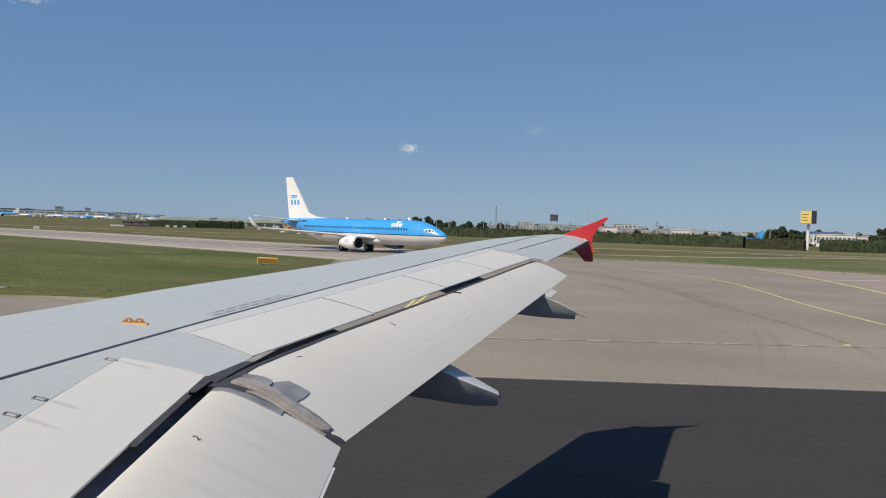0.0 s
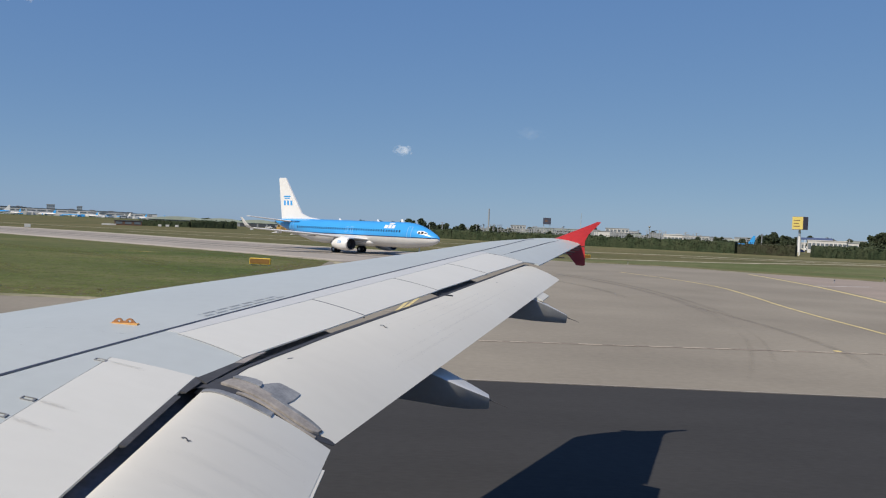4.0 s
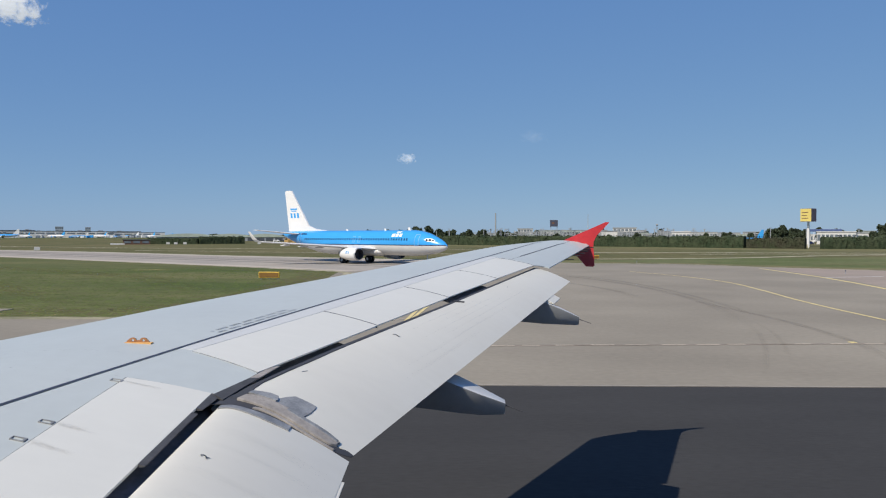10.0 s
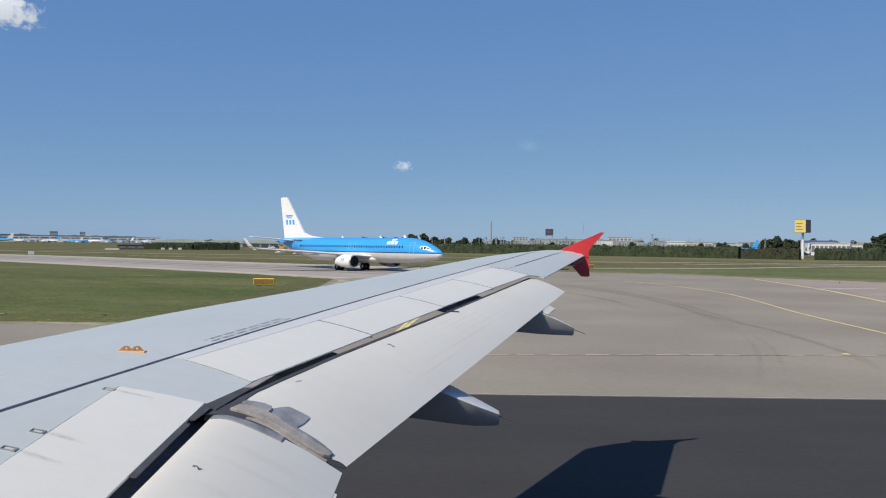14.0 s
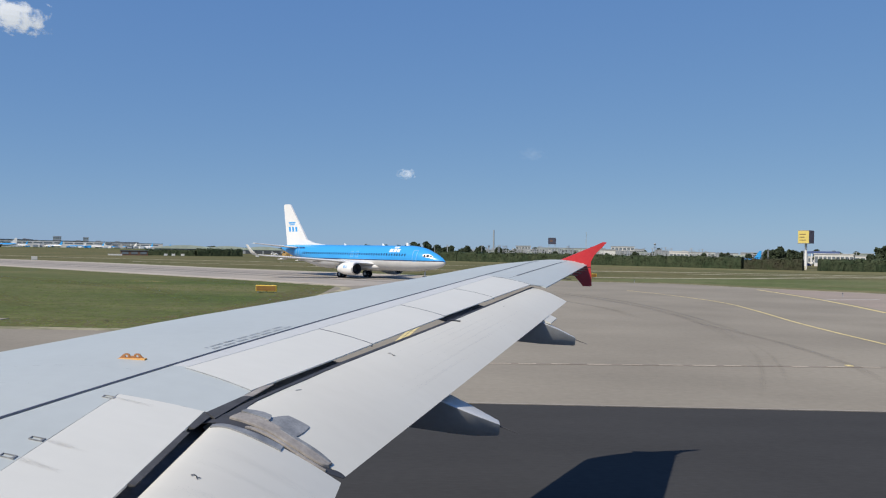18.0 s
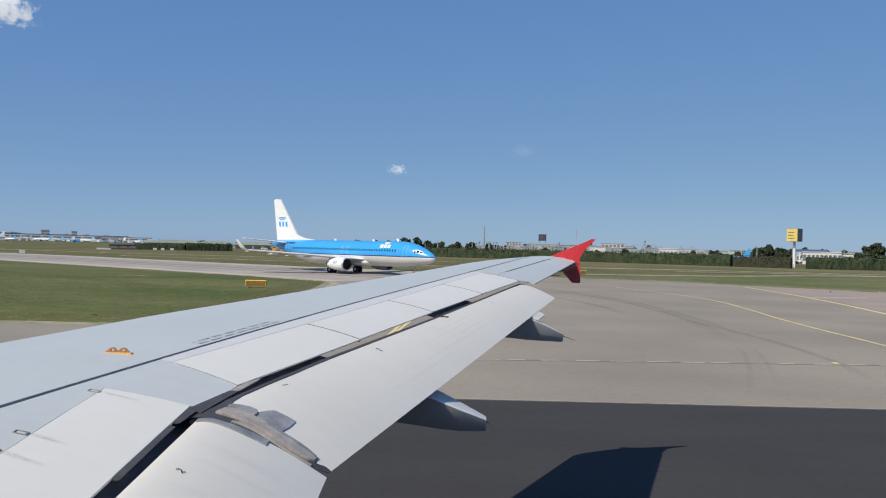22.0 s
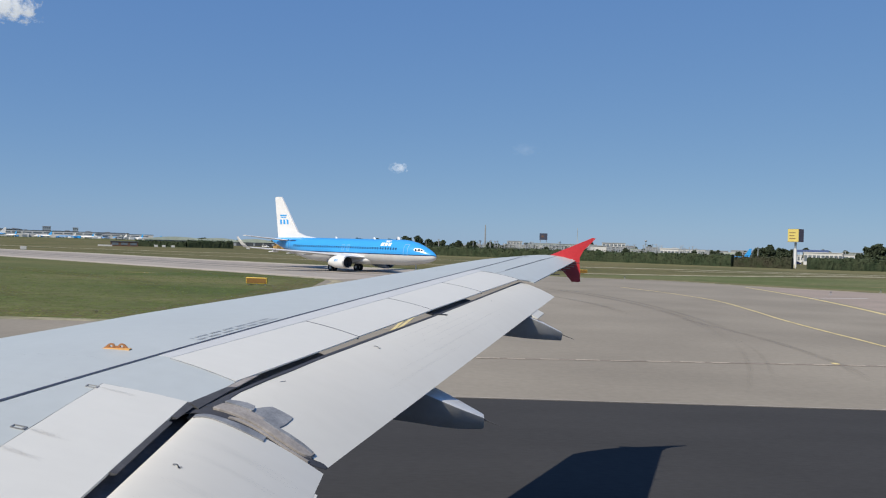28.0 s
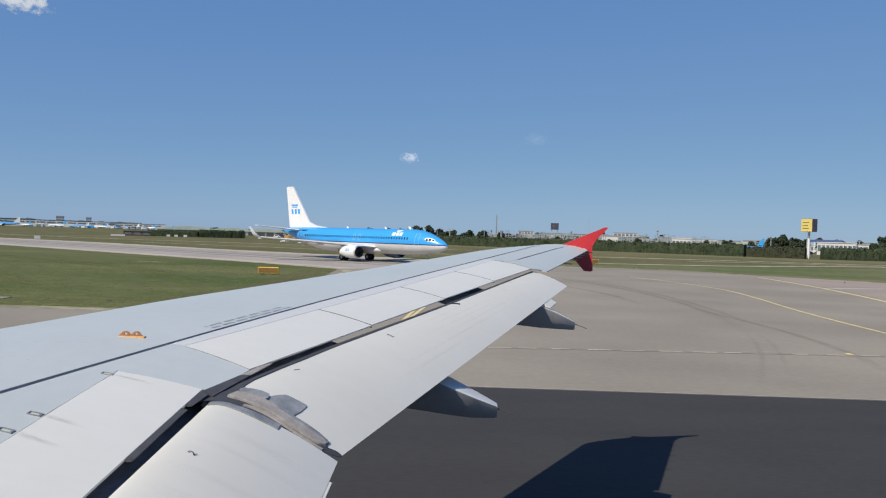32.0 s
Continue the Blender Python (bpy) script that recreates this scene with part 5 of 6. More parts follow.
def at_bearing(deg, dist):
    """Place by bearing (degrees right of straight out) and distance from the window."""
    a = radians(deg)
    return 6.97 + dist * math.sin(a), 1.81 + dist * math.cos(a)


protos = [tree_proto(11, 9.5, 8.0), tree_proto(12, 10.5, 7.0), tree_proto(13, 8.5, 9.0)]
for k, p in enumerate(protos):
    x, y = at_bearing(-3.5 + k * 0.9, 470 + 8 * k)
    p.location = (x, y, 0)


def plant(deg, dist, scale, k):
    x, y = at_bearing(deg, dist)
    o = copy_thing(protos[k % 3], pose(x, y, 0, 0, 0, rng.uniform(0, 360)))
    o.scale = (scale, scale, scale)


d = -6.8
k = 0
while d < 1.6:
    plant(d + rng.uniform(-0.1, 0.1), 455 + rng.uniform(-15, 40), rng.uniform(0.58, 0.80), k)
    d += rng.uniform(0.26, 0.5)
    k += 1
for deg, dist, s_ in ((2.6, 470, 0.75), (3.2, 480, 0.8), (3.9, 520, 0.7), (5.2, 560, 0.8), (7.4, 600, 0.8), (9.3, 640, 1.0), (9.8, 650, 1.1), (10.1, 660, 0.9), (12.9, 660, 0.8), (13.9, 600, 0.9), (14.6, 680, 0.8), (15.6, 680, 0.7), (18.4, 700, 0.7), (19.8, 640, 0.75), (21.4, 430, 0.85), (21.75, 440, 0.95), (22.1, 440, 0.8), (22.6, 460, 0.8), (23.9, 520, 0.9), (24.5, 520, 0.95), (25.0, 520, 0.85), (26.2, 520, 0.8), (26.9, 500, 0.8), (27.55, 330, 0.86), (28.0, 330, 0.95), (21.0, 450, 0.95), (22.35, 455, 0.85), (23.1, 470, 0.75), (25.4, 540, 0.85), (-11.5, 620, 0.6), (-10.8, 620, 0.6)):
    plant(deg, dist, s_, k)
    k += 1


# far woods along the horizon
bm = bmesh.new()
for i in range(2600):
    deg = rng.uniform(-75, 75)
    dist = rng.uniform(1500, 2600)
    x, y = at_bearing(deg, dist)
    s = rng.uniform(3, 7) * (0.6 + 0.8 * max(0, noise.noise((deg * 0.6, 0, 7))))
    z = s * 0.9
    pts = [(x - s * 1.6, y, 0), (x + s * 1.6, y + 4, 0), (x + s * rng.uniform(0.6, 1.3), y, z), (x + rng.uniform(-0.4, 0.4) * s, y + 3, z * 1.35), (x - s * rng.uniform(0.6, 1.3), y, z)]
    bm.faces.new([bm.verts.new(p) for p in pts])
woods = finish("far_woods", bm, M["leaf"])
tagged(woods, "low dark belt of woods along the horizon", "woods", kind="stuff")


def building(deg, dist, w, h, depth, mat, label, rows=0, cols=0, roof=None, rz=None, name="building"):
    x, y = at_bearing(deg, dist)
    b = thing(name, label, "building", x, y, 0, -deg if rz is None else rz)
    part("wall", boxed(-w / 2, w / 2, 0, depth, 0, h), M[mat], b)
    part("roof", boxed(-w / 2 - 0.3, w / 2 + 0.3, -0.3, depth + 0.3, h, h + max(0.35, h * 0.06)), M[roof or "wallg"], b)
    if rows:
        cw, rh = w / cols, h / rows
        for r_ in range(rows):
            for c in range(cols):
                x0, z0 = -w / 2 + cw * (c + 0.14), rh * (r_ + 0.3)
                part("window", boxed(x0, x0 + cw * 0.72, -0.12, 0.05, z0, z0 + rh * 0.5), M["pane"], b)
    return b


def hangar(deg, dist, w, h, depth, label):
    x, y = at_bearing(deg, dist)
    b = thing("hangar", label, "hangar", x, y, 0, -deg, "low hangars with green roofs")
    part("wall", boxed(-w / 2, w / 2, 0, depth, 0, h * 0.55), M["wallg"], b)
    bm = bmesh.new()
    rings = [[(-w / 2 + w * i / 12, yy, h * 0.55 + h * 0.45 * math.sin(math.pi * i / 12) ** 0.7) for i in range(13)] + [(w / 2, yy, h * 0.52), (-w / 2, yy, h * 0.52)] for yy in (-0.4, depth)]
    loft(bm, rings)
    part("roof", bm, M["green"], b, "pale green curved sheet roof")
    for k in range(4):
        part("door", boxed(-w / 2 + w * (0.08 + 0.22 * k), -w / 2 + w * (0.26 + 0.22 * k), -0.1, 0.1, 0, h * 0.45), M["walld"], b)
    return b


hangar(-19.4, 640, 46, 5.6, 30, "low hangar with a pale green curved roof")
hangar(-16.6, 620, 34, 5.4, 30, "low hangar with a pale green curved roof")
hangar(-14.2, 600, 30, 5.4, 30, "low hangar with a pale green curved roof")
building(4.4, 640, 12, 9.2, 14, "wallw", "white flat-roofed office block beyond the hedge", 3, 5)
building(6.4, 660, 30, 8.2, 16, "green", "long pale green hall with window bands", 2, 12)
building(8.6, 640, 36, 8.0, 16, "green", "long pale green hall with window bands", 2, 12)
building(10.35, 470, 9, 6.6, 5, "wallw", "small white store beyond the hedge")
building(11.4, 640, 18, 9.8, 14, "wallw", "white rendered block beyond the hedge", 3, 6)
building(12.2, 660, 16, 8.0, 14, "wallw", "white rendered block beyond the hedge", 2, 5)
building(25.75, 430, 15, 5.4, 12, "wallw", "low white shed behind the hedge", 1, 6)
building(24.5, 470, 8, 5.0, 12, "wallg", "low grey shed behind the hedge", 1, 5)
building(16.6, 760, 26, 6.8, 14, "wallw", "pale low shed far off", 1, 8)
building(18.0, 800, 30, 6.4, 14, "wallg", "grey low shed far off", 1, 8)
building(20.2, 760, 26, 7.0, 14, "wallg", "grey low shed far off", 1, 8)
for k in range(26):
    dg = (1.2 + 0.72 * k if k < 20 else 19 + (k - 20) * 1.5) + rng.uniform(-0.3, 0.3)
    building(dg, rng.uniform(520, 760), rng.uniform(5, 15), rng.uniform(4.6, 7.2), 8, rng.choice(("green", "wallw", "green", "wallg", "walld")), "small pale shed among the posts beyond the hedge", 1, rng.randint(2, 5), rng.choice(("wallw", "wallg", "walld")))
for k in range(24):
    plant(rng.uniform(0.5, 20.5), rng.uniform(520, 740), rng.uniform(0.5, 0.72), k)
for k in range(40):
    dg = 1.5 + 0.5 * k + rng.uniform(-0.25, 0.25)
    if not (14.5 < dg < 16.0 or 18.5 < dg < 20.3):
        plant(dg, rng.uniform(430, 560), rng.uniform(0.45, 0.62), k)
x, y = at_bearing(6.45, 640)
rs = thing("rooftop_sign", "dark square sign box on steel legs above the halls", "sign", x, y, 0, -6)
part("box", boxed(-3.1, 3.1, -1.5, 1.5, 11.2, 16.4, 0.05), M["navyboard"], rs)
part("panel", boxed(-1.6, 0.4, -1.55, -1.51, 13.2, 14.6), M["brown"], rs)
for sx in (-2.4, 2.4):
    part("leg", boxed(sx - 0.2, sx + 0.2, -0.2, 0.2, 0, 11.2), M["steel"], rs)

# terminal piers far off
for deg, w, h in ((-28.8, 140, 10), (-25.6, 150, 9.5), (-22.8, 90, 8), (-32.4, 170, 11), (-36, 180, 13), (-40, 180, 15)):
    b = building(deg, 1350, w, h, 30, "wallw", "long pale terminal pier with a dark window band", 0, 0, "walld", name="terminal_pier")
    for k in range(int(w / 14)):
        x0 = -w / 2 + 14 * k
        part("window_band", boxed(x0 + 1, x0 + 12.5, -0.25, 0.05, h * 0.62, h * 0.80), M["pane"], b)
        if rng.random() < 0.5:
            part("dock", boxed(x0 + 2, x0 + rng.uniform(5, 10), -rng.uniform(4, 9), 0, 0, h * rng.uniform(0.35, 0.55)), M[rng.choice(("wallg", "walld", "wallw"))], b)
        if rng.random() < 0.3:
            part("roof_plant", boxed(x0 + 3, x0 + rng.uniform(6, 11), 4, 10, h, h + rng.uniform(1.2, 2.6)), M["wallg"], b)
for k in range(40):
    dg = rng.uniform(-32, -19)
    x, y = at_bearing(dg, rng.uniform(1180, 1330))
    st = thing("service_vehicle", "small airport service vehicle at the terminal", "vehicle", x, y, 0, -dg + rng.uniform(-30, 30), "vehicles at the terminal")
    w = rng.uniform(4, 9)
    part("body", boxed(-w / 2, w / 2, -1.3, 1.3, 0.6, rng.uniform(2.2, 4.0), 0.1), M[rng.choice(("whitep", "whitep", "blue", "walld", "steel"))], st)
    for sx in (-0.3, 0.3):
        part("wheels", boxed(w * sx - 0.5, w * sx + 0.5, -1.2, 1.2, 0, 0.9, 0.1), M["tyre"], st)
building(-27.4, 1900, 16, 21, 20, "haze", "distant grey office tower", 4, 4)
building(-25.7, 1900, 11, 20, 20, "haze", "distant grey office tower", 4, 3)
building(-36, 1500, 130, 34, 30, "walld", "dark glass-fronted office building by the terminal", 6, 20)
building(-41, 1500, 90, 42, 30, "wallw", "white hotel block by the terminal", 8, 14)
# control tower
x, y = at_bearing(-44, 2500)
tw = thing("control_tower", "tall slender control tower with a flared cab", "control tower", x, y)
bm = bmesh.new()
tube(bm, (0, 0, 0), (0, 0, 70), 6, 4.5, 20)
part("shaft", bm, M["wallg"], tw)
bm = bmesh.new()
loft(bm, [[(r * math.cos(a), r * math.sin(a), z) for a in [2 * math.pi * i / 20 for i in range(20)]] for z, r in ((70, 5), (78, 12), (82, 12), (88, 10), (89, 10), (92, 5))])
part("cab", bm, M["walld"], tw)
bm = bmesh.new()
tube(bm, (0, 0, 92), (0, 0, 101), 1.2, 0.3)
part("mast", bm, M["steel"], tw)


def parked_plane(deg, dist, heading, s=1.0, skin="blue", fin="whitep", label="blue and white airliner parked at the far terminal"):
    x, y = at_bearing(deg, dist)
    p = thing("parked_airliner", label, "aircraft", x, y, 0, heading, "airliners at the terminal")
    bm = bmesh.new()
    loft(bm, [[(dx * s, r * s * math.cos(a), (3.4 + dz) * s + r * s * math.sin(a)) for a in [2 * math.pi * i / 12 for i in range(12)]] for dx, r, dz in ((20, 0.1, -0.3), (18.5, 1.2, -0.15), (15, 2, 0), (-8, 2, 0), (-15, 1.2, 0.6), (-19.5, 0.2, 1.2))], mat_of=lambda i: 0 if i < 6 else 1)
    part("fuselage", bm, [M[skin], M["belly"]], p, "", True)
    part("tail_fin", prism([(-11 * s, 5.2 * s), (-17 * s, 12.2 * s), (-19 * s, 12.2 * s), (-18.5 * s, 5.4 * s)], -0.15 * s, 0.15 * s), M[fin], p)
    for g in (-1, 1):
        bm = bmesh.new()
        loft(bm, [[(4 * s, g * 1.6 * s, 2.6 * s), (-2 * s, g * 1.6 * s, 2.6 * s), (-2 * s, g * 1.6 * s, 2.2 * s), (4 * s, g * 1.6 * s, 2.2 * s)], [(-3.5 * s, g * 17 * s, 4 * s), (-5.2 * s, g * 17 * s, 4 * s), (-5.2 * s, g * 17 * s, 3.9 * s), (-3.5 * s, g * 17 * s, 3.9 * s)]])
        part("wing", bm, M["belly"], p)
        bm = bmesh.new()
        tube(bm, (4.5 * s, g * 5.2 * s, 1.7 * s), (0.8 * s, g * 5.2 * s, 1.8 * s), 1.05 * s, 0.7 * s, 12)
        part("engine", bm, M["whitep"], p)
        bm = bmesh.new()
        tube(bm, (0, g * 2.6 * s, 0), (0, g * 2.4 * s, 2.2 * s), 0.4 * s, 0.2 * s, 8)
        part("gear_leg", bm, M["tyre"], p)
    bm = bmesh.new()
    tube(bm, (15 * s, 0, 0), (15 * s, 0, 2 * s), 0.3 * s, 0.2 * s, 8)
    part("gear_leg", bm, M["tyre"], p)
    return p


parked_plane(-30.6, 1180, 200, 1.0)
parked_plane(-27.6, 1280, 172, 0.75, "whitep", "blue", "white airliner with a blue tail parked at the far terminal")
parked_plane(-23.0, 1290, 160, 0.7)
parked_plane(-21.9, 1290, 150, 0.7, "whitep", "blue", "white airliner with a blue tail parked at the far terminal")
parked_plane(-33, 1150, 190, 1.3)
parked_plane(-29.4, 1300, 150, 0.7, "whitep", "blue", "white airliner with a blue tail parked at the far terminal")
parked_plane(-26.2, 1300, 195, 0.65)
parked_plane(-25.0, 1310, 165, 0.7, "whitep", "blue", "white airliner with a blue tail parked at the far terminal")
parked_plane(-24.1, 1300, 20, 0.6)
parked_plane(-20.8, 1290, 170, 0.6, "whitep", "blue", "white airliner with a blue tail parked at the far terminal")
parked_plane(-35.5, 1150, 170, 1.3)
parked_plane(-38.5, 1150, 185, 1.3)
parked_plane(19.4, 415, 118, 0.58, "blue", "blue", "light blue airliner parked behind the hedge")
building(15.2, 420, 9, 6.0, 8, "wallw", "low white hall behind the hedge", 1, 5, "wallw")
building(24.9, 425, 17, 5.9, 8, "wallw", "long low white hall behind the hedge", 1, 9, "wallw")

# big advertising cube on a pole
x, y = at_bearing(23.25, 330)
ad = thing("advertising_tower", "yellow advertising cube on a tall white pole", "sign tower", x, y, 0, -48)
bm = bmesh.new()
tube(bm, (0, 0, 0), (0, 0, 9.8), 0.5, 0.42, 14)
part("pole", bm, M["whitep"], ad)
part("cube", boxed(-2.1, 2.1, -2.1, 2.1, 9.6, 14.5, 0.05), M["mauveboard"], ad, "dull mauve-grey box")
yb = part("board", boxed(-2.05, 2.05, -2.17, -2.11, 9.7, 14.4), M["board"], ad, "bright yellow board")
for k in range(3):
    part("text_bar", boxed(-1.5, 0.9 - 0.4 * (k == 1), -2.20, -2.17, 12.9 - k * 1.1, 13.15 - k * 1.1), M["brown"], yb)
part("service_rail", boxed(-2.3, 2.3, -2.6, -2.2, 9.45, 9.6), M["steel"], ad)

# low gate in the hedge's gap and the blue shelter behind it
x, y = at_bearing(22.75, 296)
gate = thing("field_gate", "low tan boarded gate between two hedges", "gate", x, y, 0, -30)
for k in range(4):
    part("board", boxed(-2.6, 2.6, -0.04, 0.04, 0.15 + 0.3 * k, 0.40 + 0.3 * k), M["path"], gate)
for sx in (-2.7, 0.0, 2.7):
    part("post", boxed(sx - 0.1, sx + 0.1, -0.1, 0.1, 0, 1.7), M["whitep"], gate)
x, y = at_bearing(24.2, 440)
sh = thing("shelter", "long open shelter with a royal blue fascia on white posts", "shelter", x, y, 0, -24)
part("roof", boxed(-8, 8, 0, 6, 6.2, 7.4, 0.05), M["royal"], sh, "royal blue fascia and roof")
for k in range(6):
    part("post", boxed(-7.8 + 3.1 * k - 0.15, -7.8 + 3.1 * k + 0.15, 0.1, 0.4, 0, 6.2), M["whitep"], sh)
# slender mast beyond the trees
x, y = at_bearing(2.27, 600)
mast = thing("chimney", "thin grey chimney above the trees", "chimney", x, y)
bm = bmesh.new()
tube(bm, (0, 0, 0), (0, 0, 21), 0.65, 0.45, 12)
part("stack", bm, M["wallg"], mast)
x, y = at_bearing(8.85, 640)
pole = thing("lattice_mast", "slim tan mast above the halls", "mast", x, y)
bm = bmesh.new()
tube(bm, (0, 0, 0), (0, 0, 21), 0.20, 0.12, 8)
part("shaft", bm, M["path"], pole)
part("foot", boxed(-0.6, 0.6, -0.6, 0.6, 0, 0.5), M["wallg"], pole)
x, y = at_bearing(13.6, 640)
wt = thing("water_tower", "small pale water tower with a round tank", "water tower", x, y)
bm = bmesh.new()
tube(bm, (0, 0, 0), (0, 0, 11.8), 0.30, 0.25, 10)
part("column", bm, M["wallg"], wt)
bm = bmesh.new()
loft(bm, [[(r * math.cos(a), r * math.sin(a), z) for a in [2 * math.pi * i / 14 for i in range(14)]] for r, z in ((0.3, 11.6), (0.8, 12.0), (1.0, 12.4), (0.8, 12.9), (0.3, 13.1))])
part("tank", bm, M["wallg"], wt)


# lamp posts of the car park
def lamp_post(deg, dist, h):
    x, y = at_bearing(deg, dist)
    l = thing("lamp_post", "grey lamp post in the car park", "street lamp", x, y, 0, rng.uniform(0, 180), "car park lamp posts")
    bm = bmesh.new()
    tube(bm, (0, 0, 0), (0, 0, h), 0.24, 0.18, 6)
    part("post", bm, M["steel"], l)
    part("lamp_head", boxed(-0.9, 0.9, -0.15, 0.15, h, h + 0.18), M["steel"], l)
    return l


for k in range(150):
    lamp_post(rng.uniform(-3, 26.5) if k % 3 == 0 else (rng.uniform(10.5, 18) if k % 3 == 1 else rng.uniform(1, 8)), rng.uniform(400, 640), rng.uniform(6.0, 8.0))


# open steel frames in rows behind the hedge
def steel_frame(deg, dist, w, h):
    x, y = at_bearing(deg, dist)
    fr = thing("steel_frame", "open row of pale steel posts under a rail behind the hedge", "steel frame", x, y, 0, -deg + rng.uniform(-8, 8), "steel frames behind the hedge")
    n = max(3, int(w / 2.6))
    for k in range(n + 1):
        px_, hh = -w / 2 + w * k / n, h * rng.uniform(0.86, 1.06)
        part("post", boxed(px_ - 0.16, px_ + 0.16, -0.16, 0.16, 0, hh), M["steel"], fr)
    for z in (h * 0.66, h * 0.84):
        part("rail", boxed(-w / 2, w / 2, -0.1, 0.1, z, z + 0.22), M["wallg"], fr)
    return fr


for k in range(34):
    steel_frame(0.6 + 0.52 * k + rng.uniform(-0.15, 0.15), rng.uniform(470, 560), rng.uniform(7, 15), rng.uniform(5.2, 7.4))


def car_proto(name, w, l, h, mat, label):
    c = thing(name, label, "vehicle", 0, 0, 0, 0, "parked vehicles")
    bm = bmesh.new()
    loft(bm, [[(x, -w / 2, z) for x, z in o] if s == 0 else [(x, w / 2, z) for x, z in o] for s in (0, 1) for o in ([(-l / 2, 0.35), (l / 2, 0.35), (l / 2, h * 0.55), (l * 0.3, h * 0.62), (l * 0.15, h), (-l * 0.38, h), (-l / 2, h * 0.6)],)])
    part("body", bm, M[mat], c)
    part("glazing", boxed(-l * 0.34, l * 0.16, -w / 2 - 0.02, w / 2 + 0.02, h * 0.66, h * 0.92), M["glass"], c)
    for sx in (-0.3, 0.3):
        for sy in (-1, 1):
            bm = bmesh.new()
            tube(bm, (l * sx, sy * w / 2 - 0.12, 0.33), (l * sx, sy * w / 2 + 0.03, 0.33), 0.33, 0.33, 10)
            part("wheel", bm, M["tyre"], c)
    return c


cars = [car_proto("car", 1.8, 4.3, 1.5, m_, "%s car in the far car park" % n_) for m_, n_ in (("whitep", "white"), ("walld", "black"), ("steel", "silver"), ("navy", "dark blue"))]
cars.append(car_proto("van", 2.0, 5.4, 2.4, "whitep", "white van by the hedge"))
cars.append(car_proto("digger_truck", 2.4, 6.5, 3.0, "orangev", "tan and orange works vehicle by the hangars"))
spots = [(rng.uniform(-4.8, 26), rng.uniform(410, 600)) for _ in range(60)]
for i, c in enumerate(cars):
    x, y = at_bearing(-13.4 + 0.35 * i, 520 + 6 * i)
    c.location = (x, y, 0)
for i, (dg, ds) in enumerate(spots):
    x, y = at_bearing(dg, ds)
    copy_thing(cars[i % 5], pose(x, y, 0, 0, 0, rng.choice((0, 90, 45)) + rng.uniform(-4, 4)))
for dg, ds in ((-12.6, 430), (-12.1, 440), (-11.7, 435), (-10.9, 450)):
    x, y = at_bearing(dg, ds)
    copy_thing(cars[5], pose(x, y, 0, 0, 0, rng.uniform(0, 180)))
for dg, ds in ((-20.7, 404), (-20.2, 404), (-19.6, 404), (-14.6, 404), (-28.7, 262)):
    x, y = at_bearing(dg, ds)
    cab = thing("equipment_cabinet", "small white equipment cabinet in front of the hedge", "cabinet", x, y, 0, -dg)
    part("body", boxed(-0.8, 0.8, -0.4, 0.4, 0.1, 1.0, 0.03), M["wallw"], cab)
    part("plinth", boxed(-0.85, 0.85, -0.45, 0.45, 0, 0.1), M["wallg"], cab)
building(-22.7, 400, 12, 2.1, 5, "brown", "low brown brick shed in the grass", 1, 3, "walld")
slab = thing("concrete_slab", "low white concrete kerb block in the grass", "slab", *at_bearing(-23.9, 390), 0, 24)
part("block", boxed(-3, 3, -0.6, 0.6, 0, 0.7, 0.05), M["wallw"], slab)


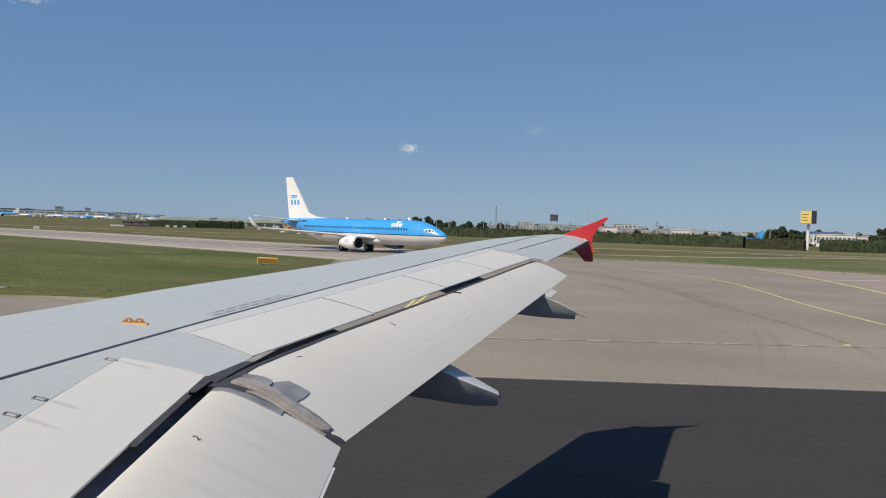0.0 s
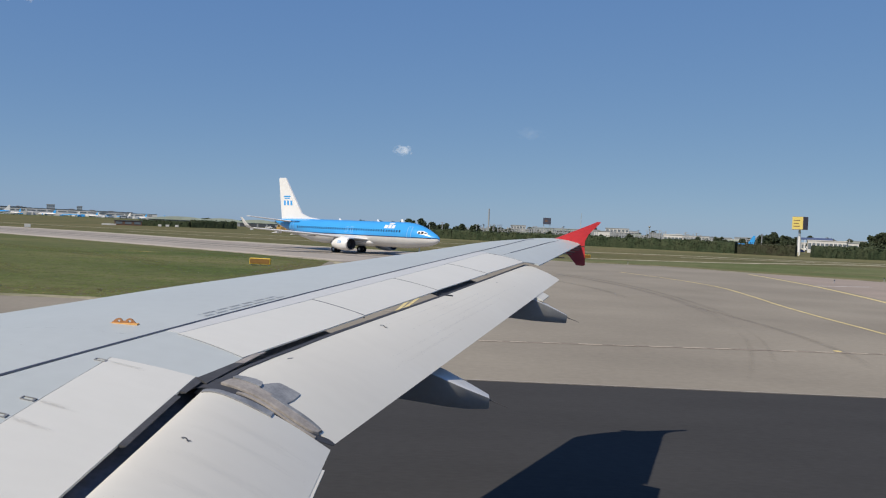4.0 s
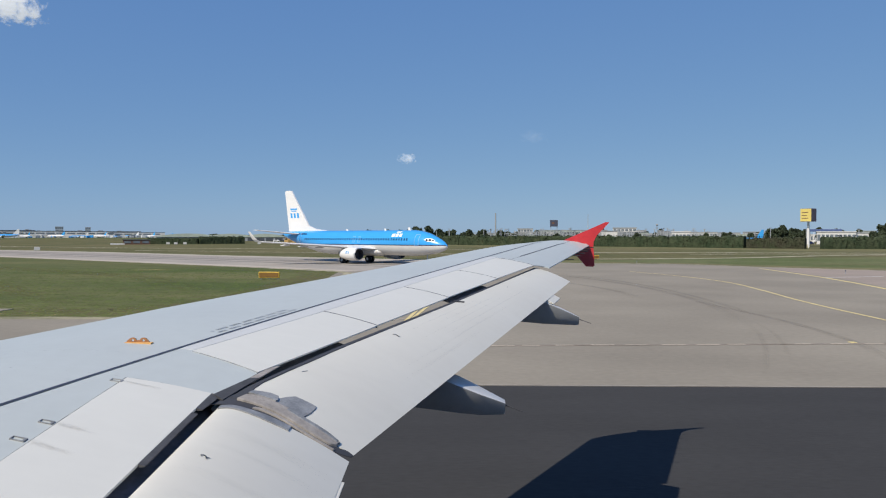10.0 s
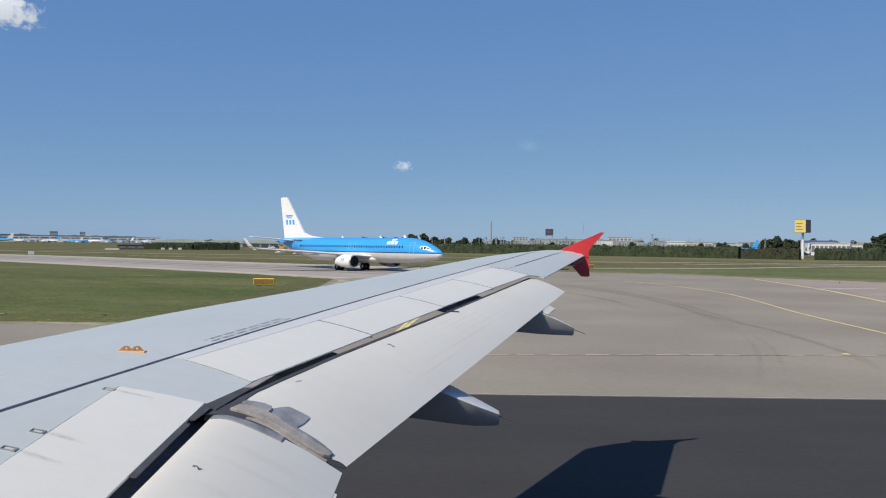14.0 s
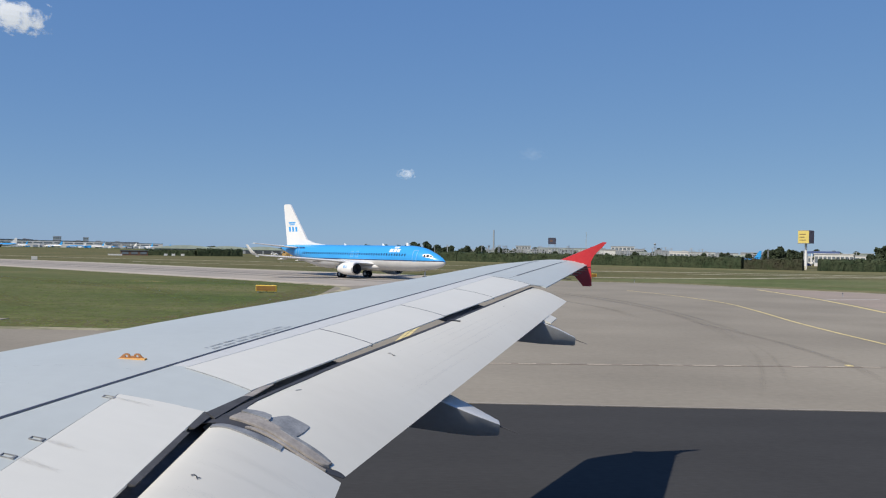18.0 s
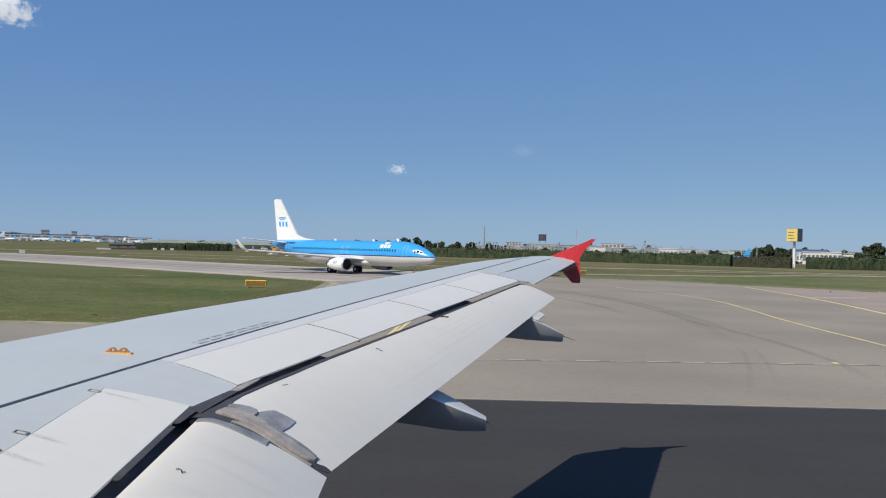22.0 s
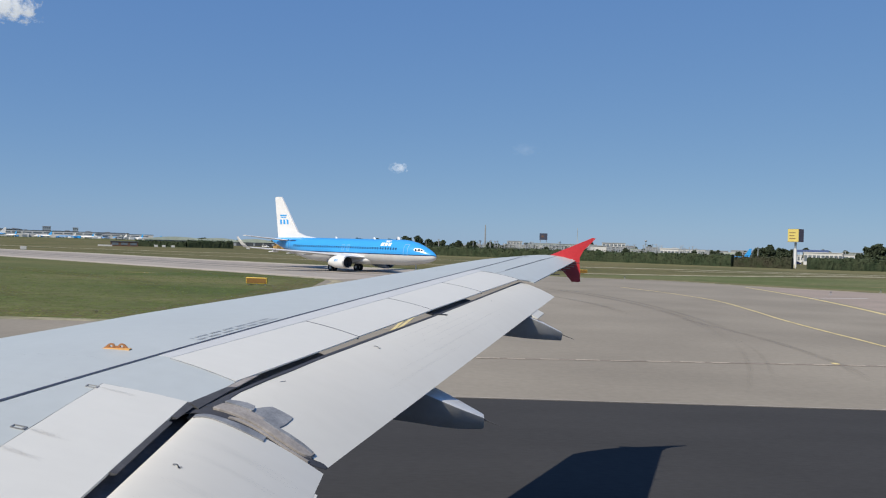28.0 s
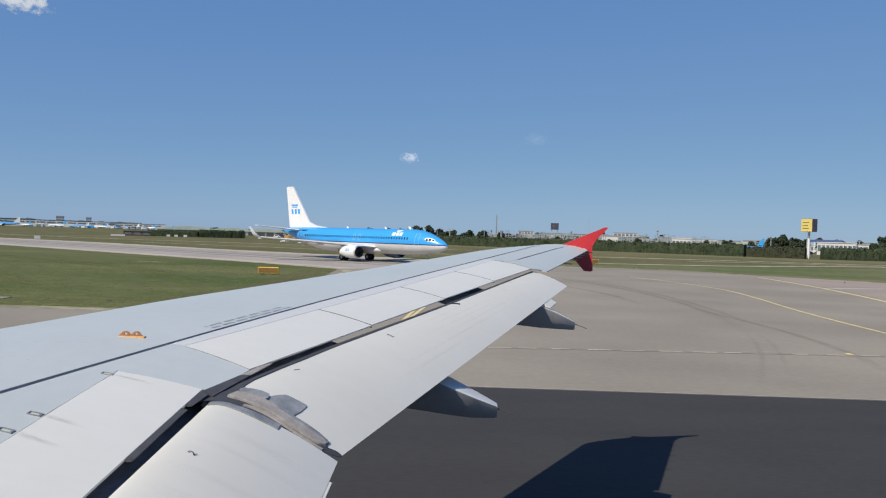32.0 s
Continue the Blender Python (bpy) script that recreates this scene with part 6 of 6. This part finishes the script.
# small fair-weather clouds, very far
def cloud(deg, elev, width, height, seed, dist=4200, dens=1.0, firm=0.55):
    m = bpy.data.materials.new("cloud_vapour")
    m.use_nodes = True
    nt = m.node_tree
    b = nt.nodes["Principled BSDF"]
    b.inputs["Base Color"].default_value = (0.9, 0.92, 0.95, 1)
    b.inputs["Roughness"].default_value = 1
    tc, grad, nz, sub, mul = (nt.nodes.new(k_) for k_ in ("ShaderNodeTexCoord", "ShaderNodeVectorMath", "ShaderNodeTexNoise", "ShaderNodeMath", "ShaderNodeMapRange"))
    cen = nt.nodes.new("ShaderNodeVectorMath")
    cen.operation = "SUBTRACT"
    cen.inputs[1].default_value = (0.5, 0.5, 0.5)
    nt.links.new(tc.outputs["Generated"], cen.inputs[0])
    grad.operation = "LENGTH"
    flat = nt.nodes.new("ShaderNodeVectorMath")
    flat.operation = "MULTIPLY"
    flat.inputs[1].default_value = (1, 0, 1)
    nt.links.new(cen.outputs[0], flat.inputs[0])
    nt.links.new(flat.outputs[0], grad.inputs[0])
    mp = nt.nodes.new("ShaderNodeMapping")
    mp.inputs["Location"].default_value = (seed, seed * 0.7, 0)
    mp.inputs["Scale"].default_value = (2.0, 1.0, 1.2)
    nt.links.new(tc.outputs["Generated"], mp.inputs["Vector"])
    nz.inputs["Scale"].default_value, nz.inputs["Detail"].default_value, nz.inputs["Roughness"].default_value = 3.2, 5, 0.55
    nt.links.new(mp.outputs[0], nz.inputs["Vector"])
    soft = nt.nodes.new("ShaderNodeMapRange")
    soft.inputs["To Min"].default_value, soft.inputs["To Max"].default_value = 0.18, 0.80
    soft.inputs["From Min"].default_value, soft.inputs["From Max"].default_value = 0.2, 0.8
    nt.links.new(nz.outputs["Fac"], soft.inputs["Value"])
    sub.operation = "SUBTRACT"
    nt.links.new(soft.outputs["Result"], sub.inputs[0])
    nt.links.new(grad.outputs["Value"], sub.inputs[1])
    mul.inputs["From Min"].default_value, mul.inputs["From Max"].default_value = 0.05, firm
    mul.inputs["To Max"].default_value = dens
    nt.links.new(sub.outputs[0], mul.inputs["Value"])
    nt.links.new(mul.outputs["Result"], b.inputs["Alpha"])
    # a faint glow of its own stands for sunlight scattered in the cloud
    b.inputs["Emission Color"].default_value = (0.95, 0.93, 0.93, 1)
    b.inputs["Emission Strength"].default_value = 0.45
    a, e = radians(deg), radians(elev)
    c = Vector((6.97 + dist * math.sin(a) * math.cos(e), 1.81 + dist * math.cos(a) * math.cos(e), 4.6 + dist * math.sin(e)))
    w, h = dist * radians(width) / 2, dist * radians(height) / 2
    bm = bmesh.new()
    n1, n2 = 14, 8
    grid = [[bm.verts.new((-w + 2 * w * i / n1, 0.3 * h * ((i / n1 - 0.5) ** 2 + (j / n2 - 0.5) ** 2), -h + 2 * h * j / n2)) for j in range(n2 + 1)] for i in range(n1 + 1)]
    for i in range(n1):
        for j in range(n2):
            bm.faces.new((grid[i][j], grid[i + 1][j], grid[i + 1][j + 1], grid[i][j + 1]))
    o = finish("cloud", bm, m)
    o.matrix_basis = Matrix.Translation(c) @ Euler((e, 0, -a)).to_matrix().to_4x4()
    o.visible_shadow = False
    tagged(o, "small white fair-weather cloud", "cloud", kind="structure")


cloud(-4.1, 5.5, 1.55, 0.90, 9.1, dens=0.42)
cloud(-30.0, 14.2, 4.4, 2.5, 8.2, dens=1.0, firm=0.30)
cloud(5.0, 7.0, 2.2, 1.0, 5.4, dens=0.06)
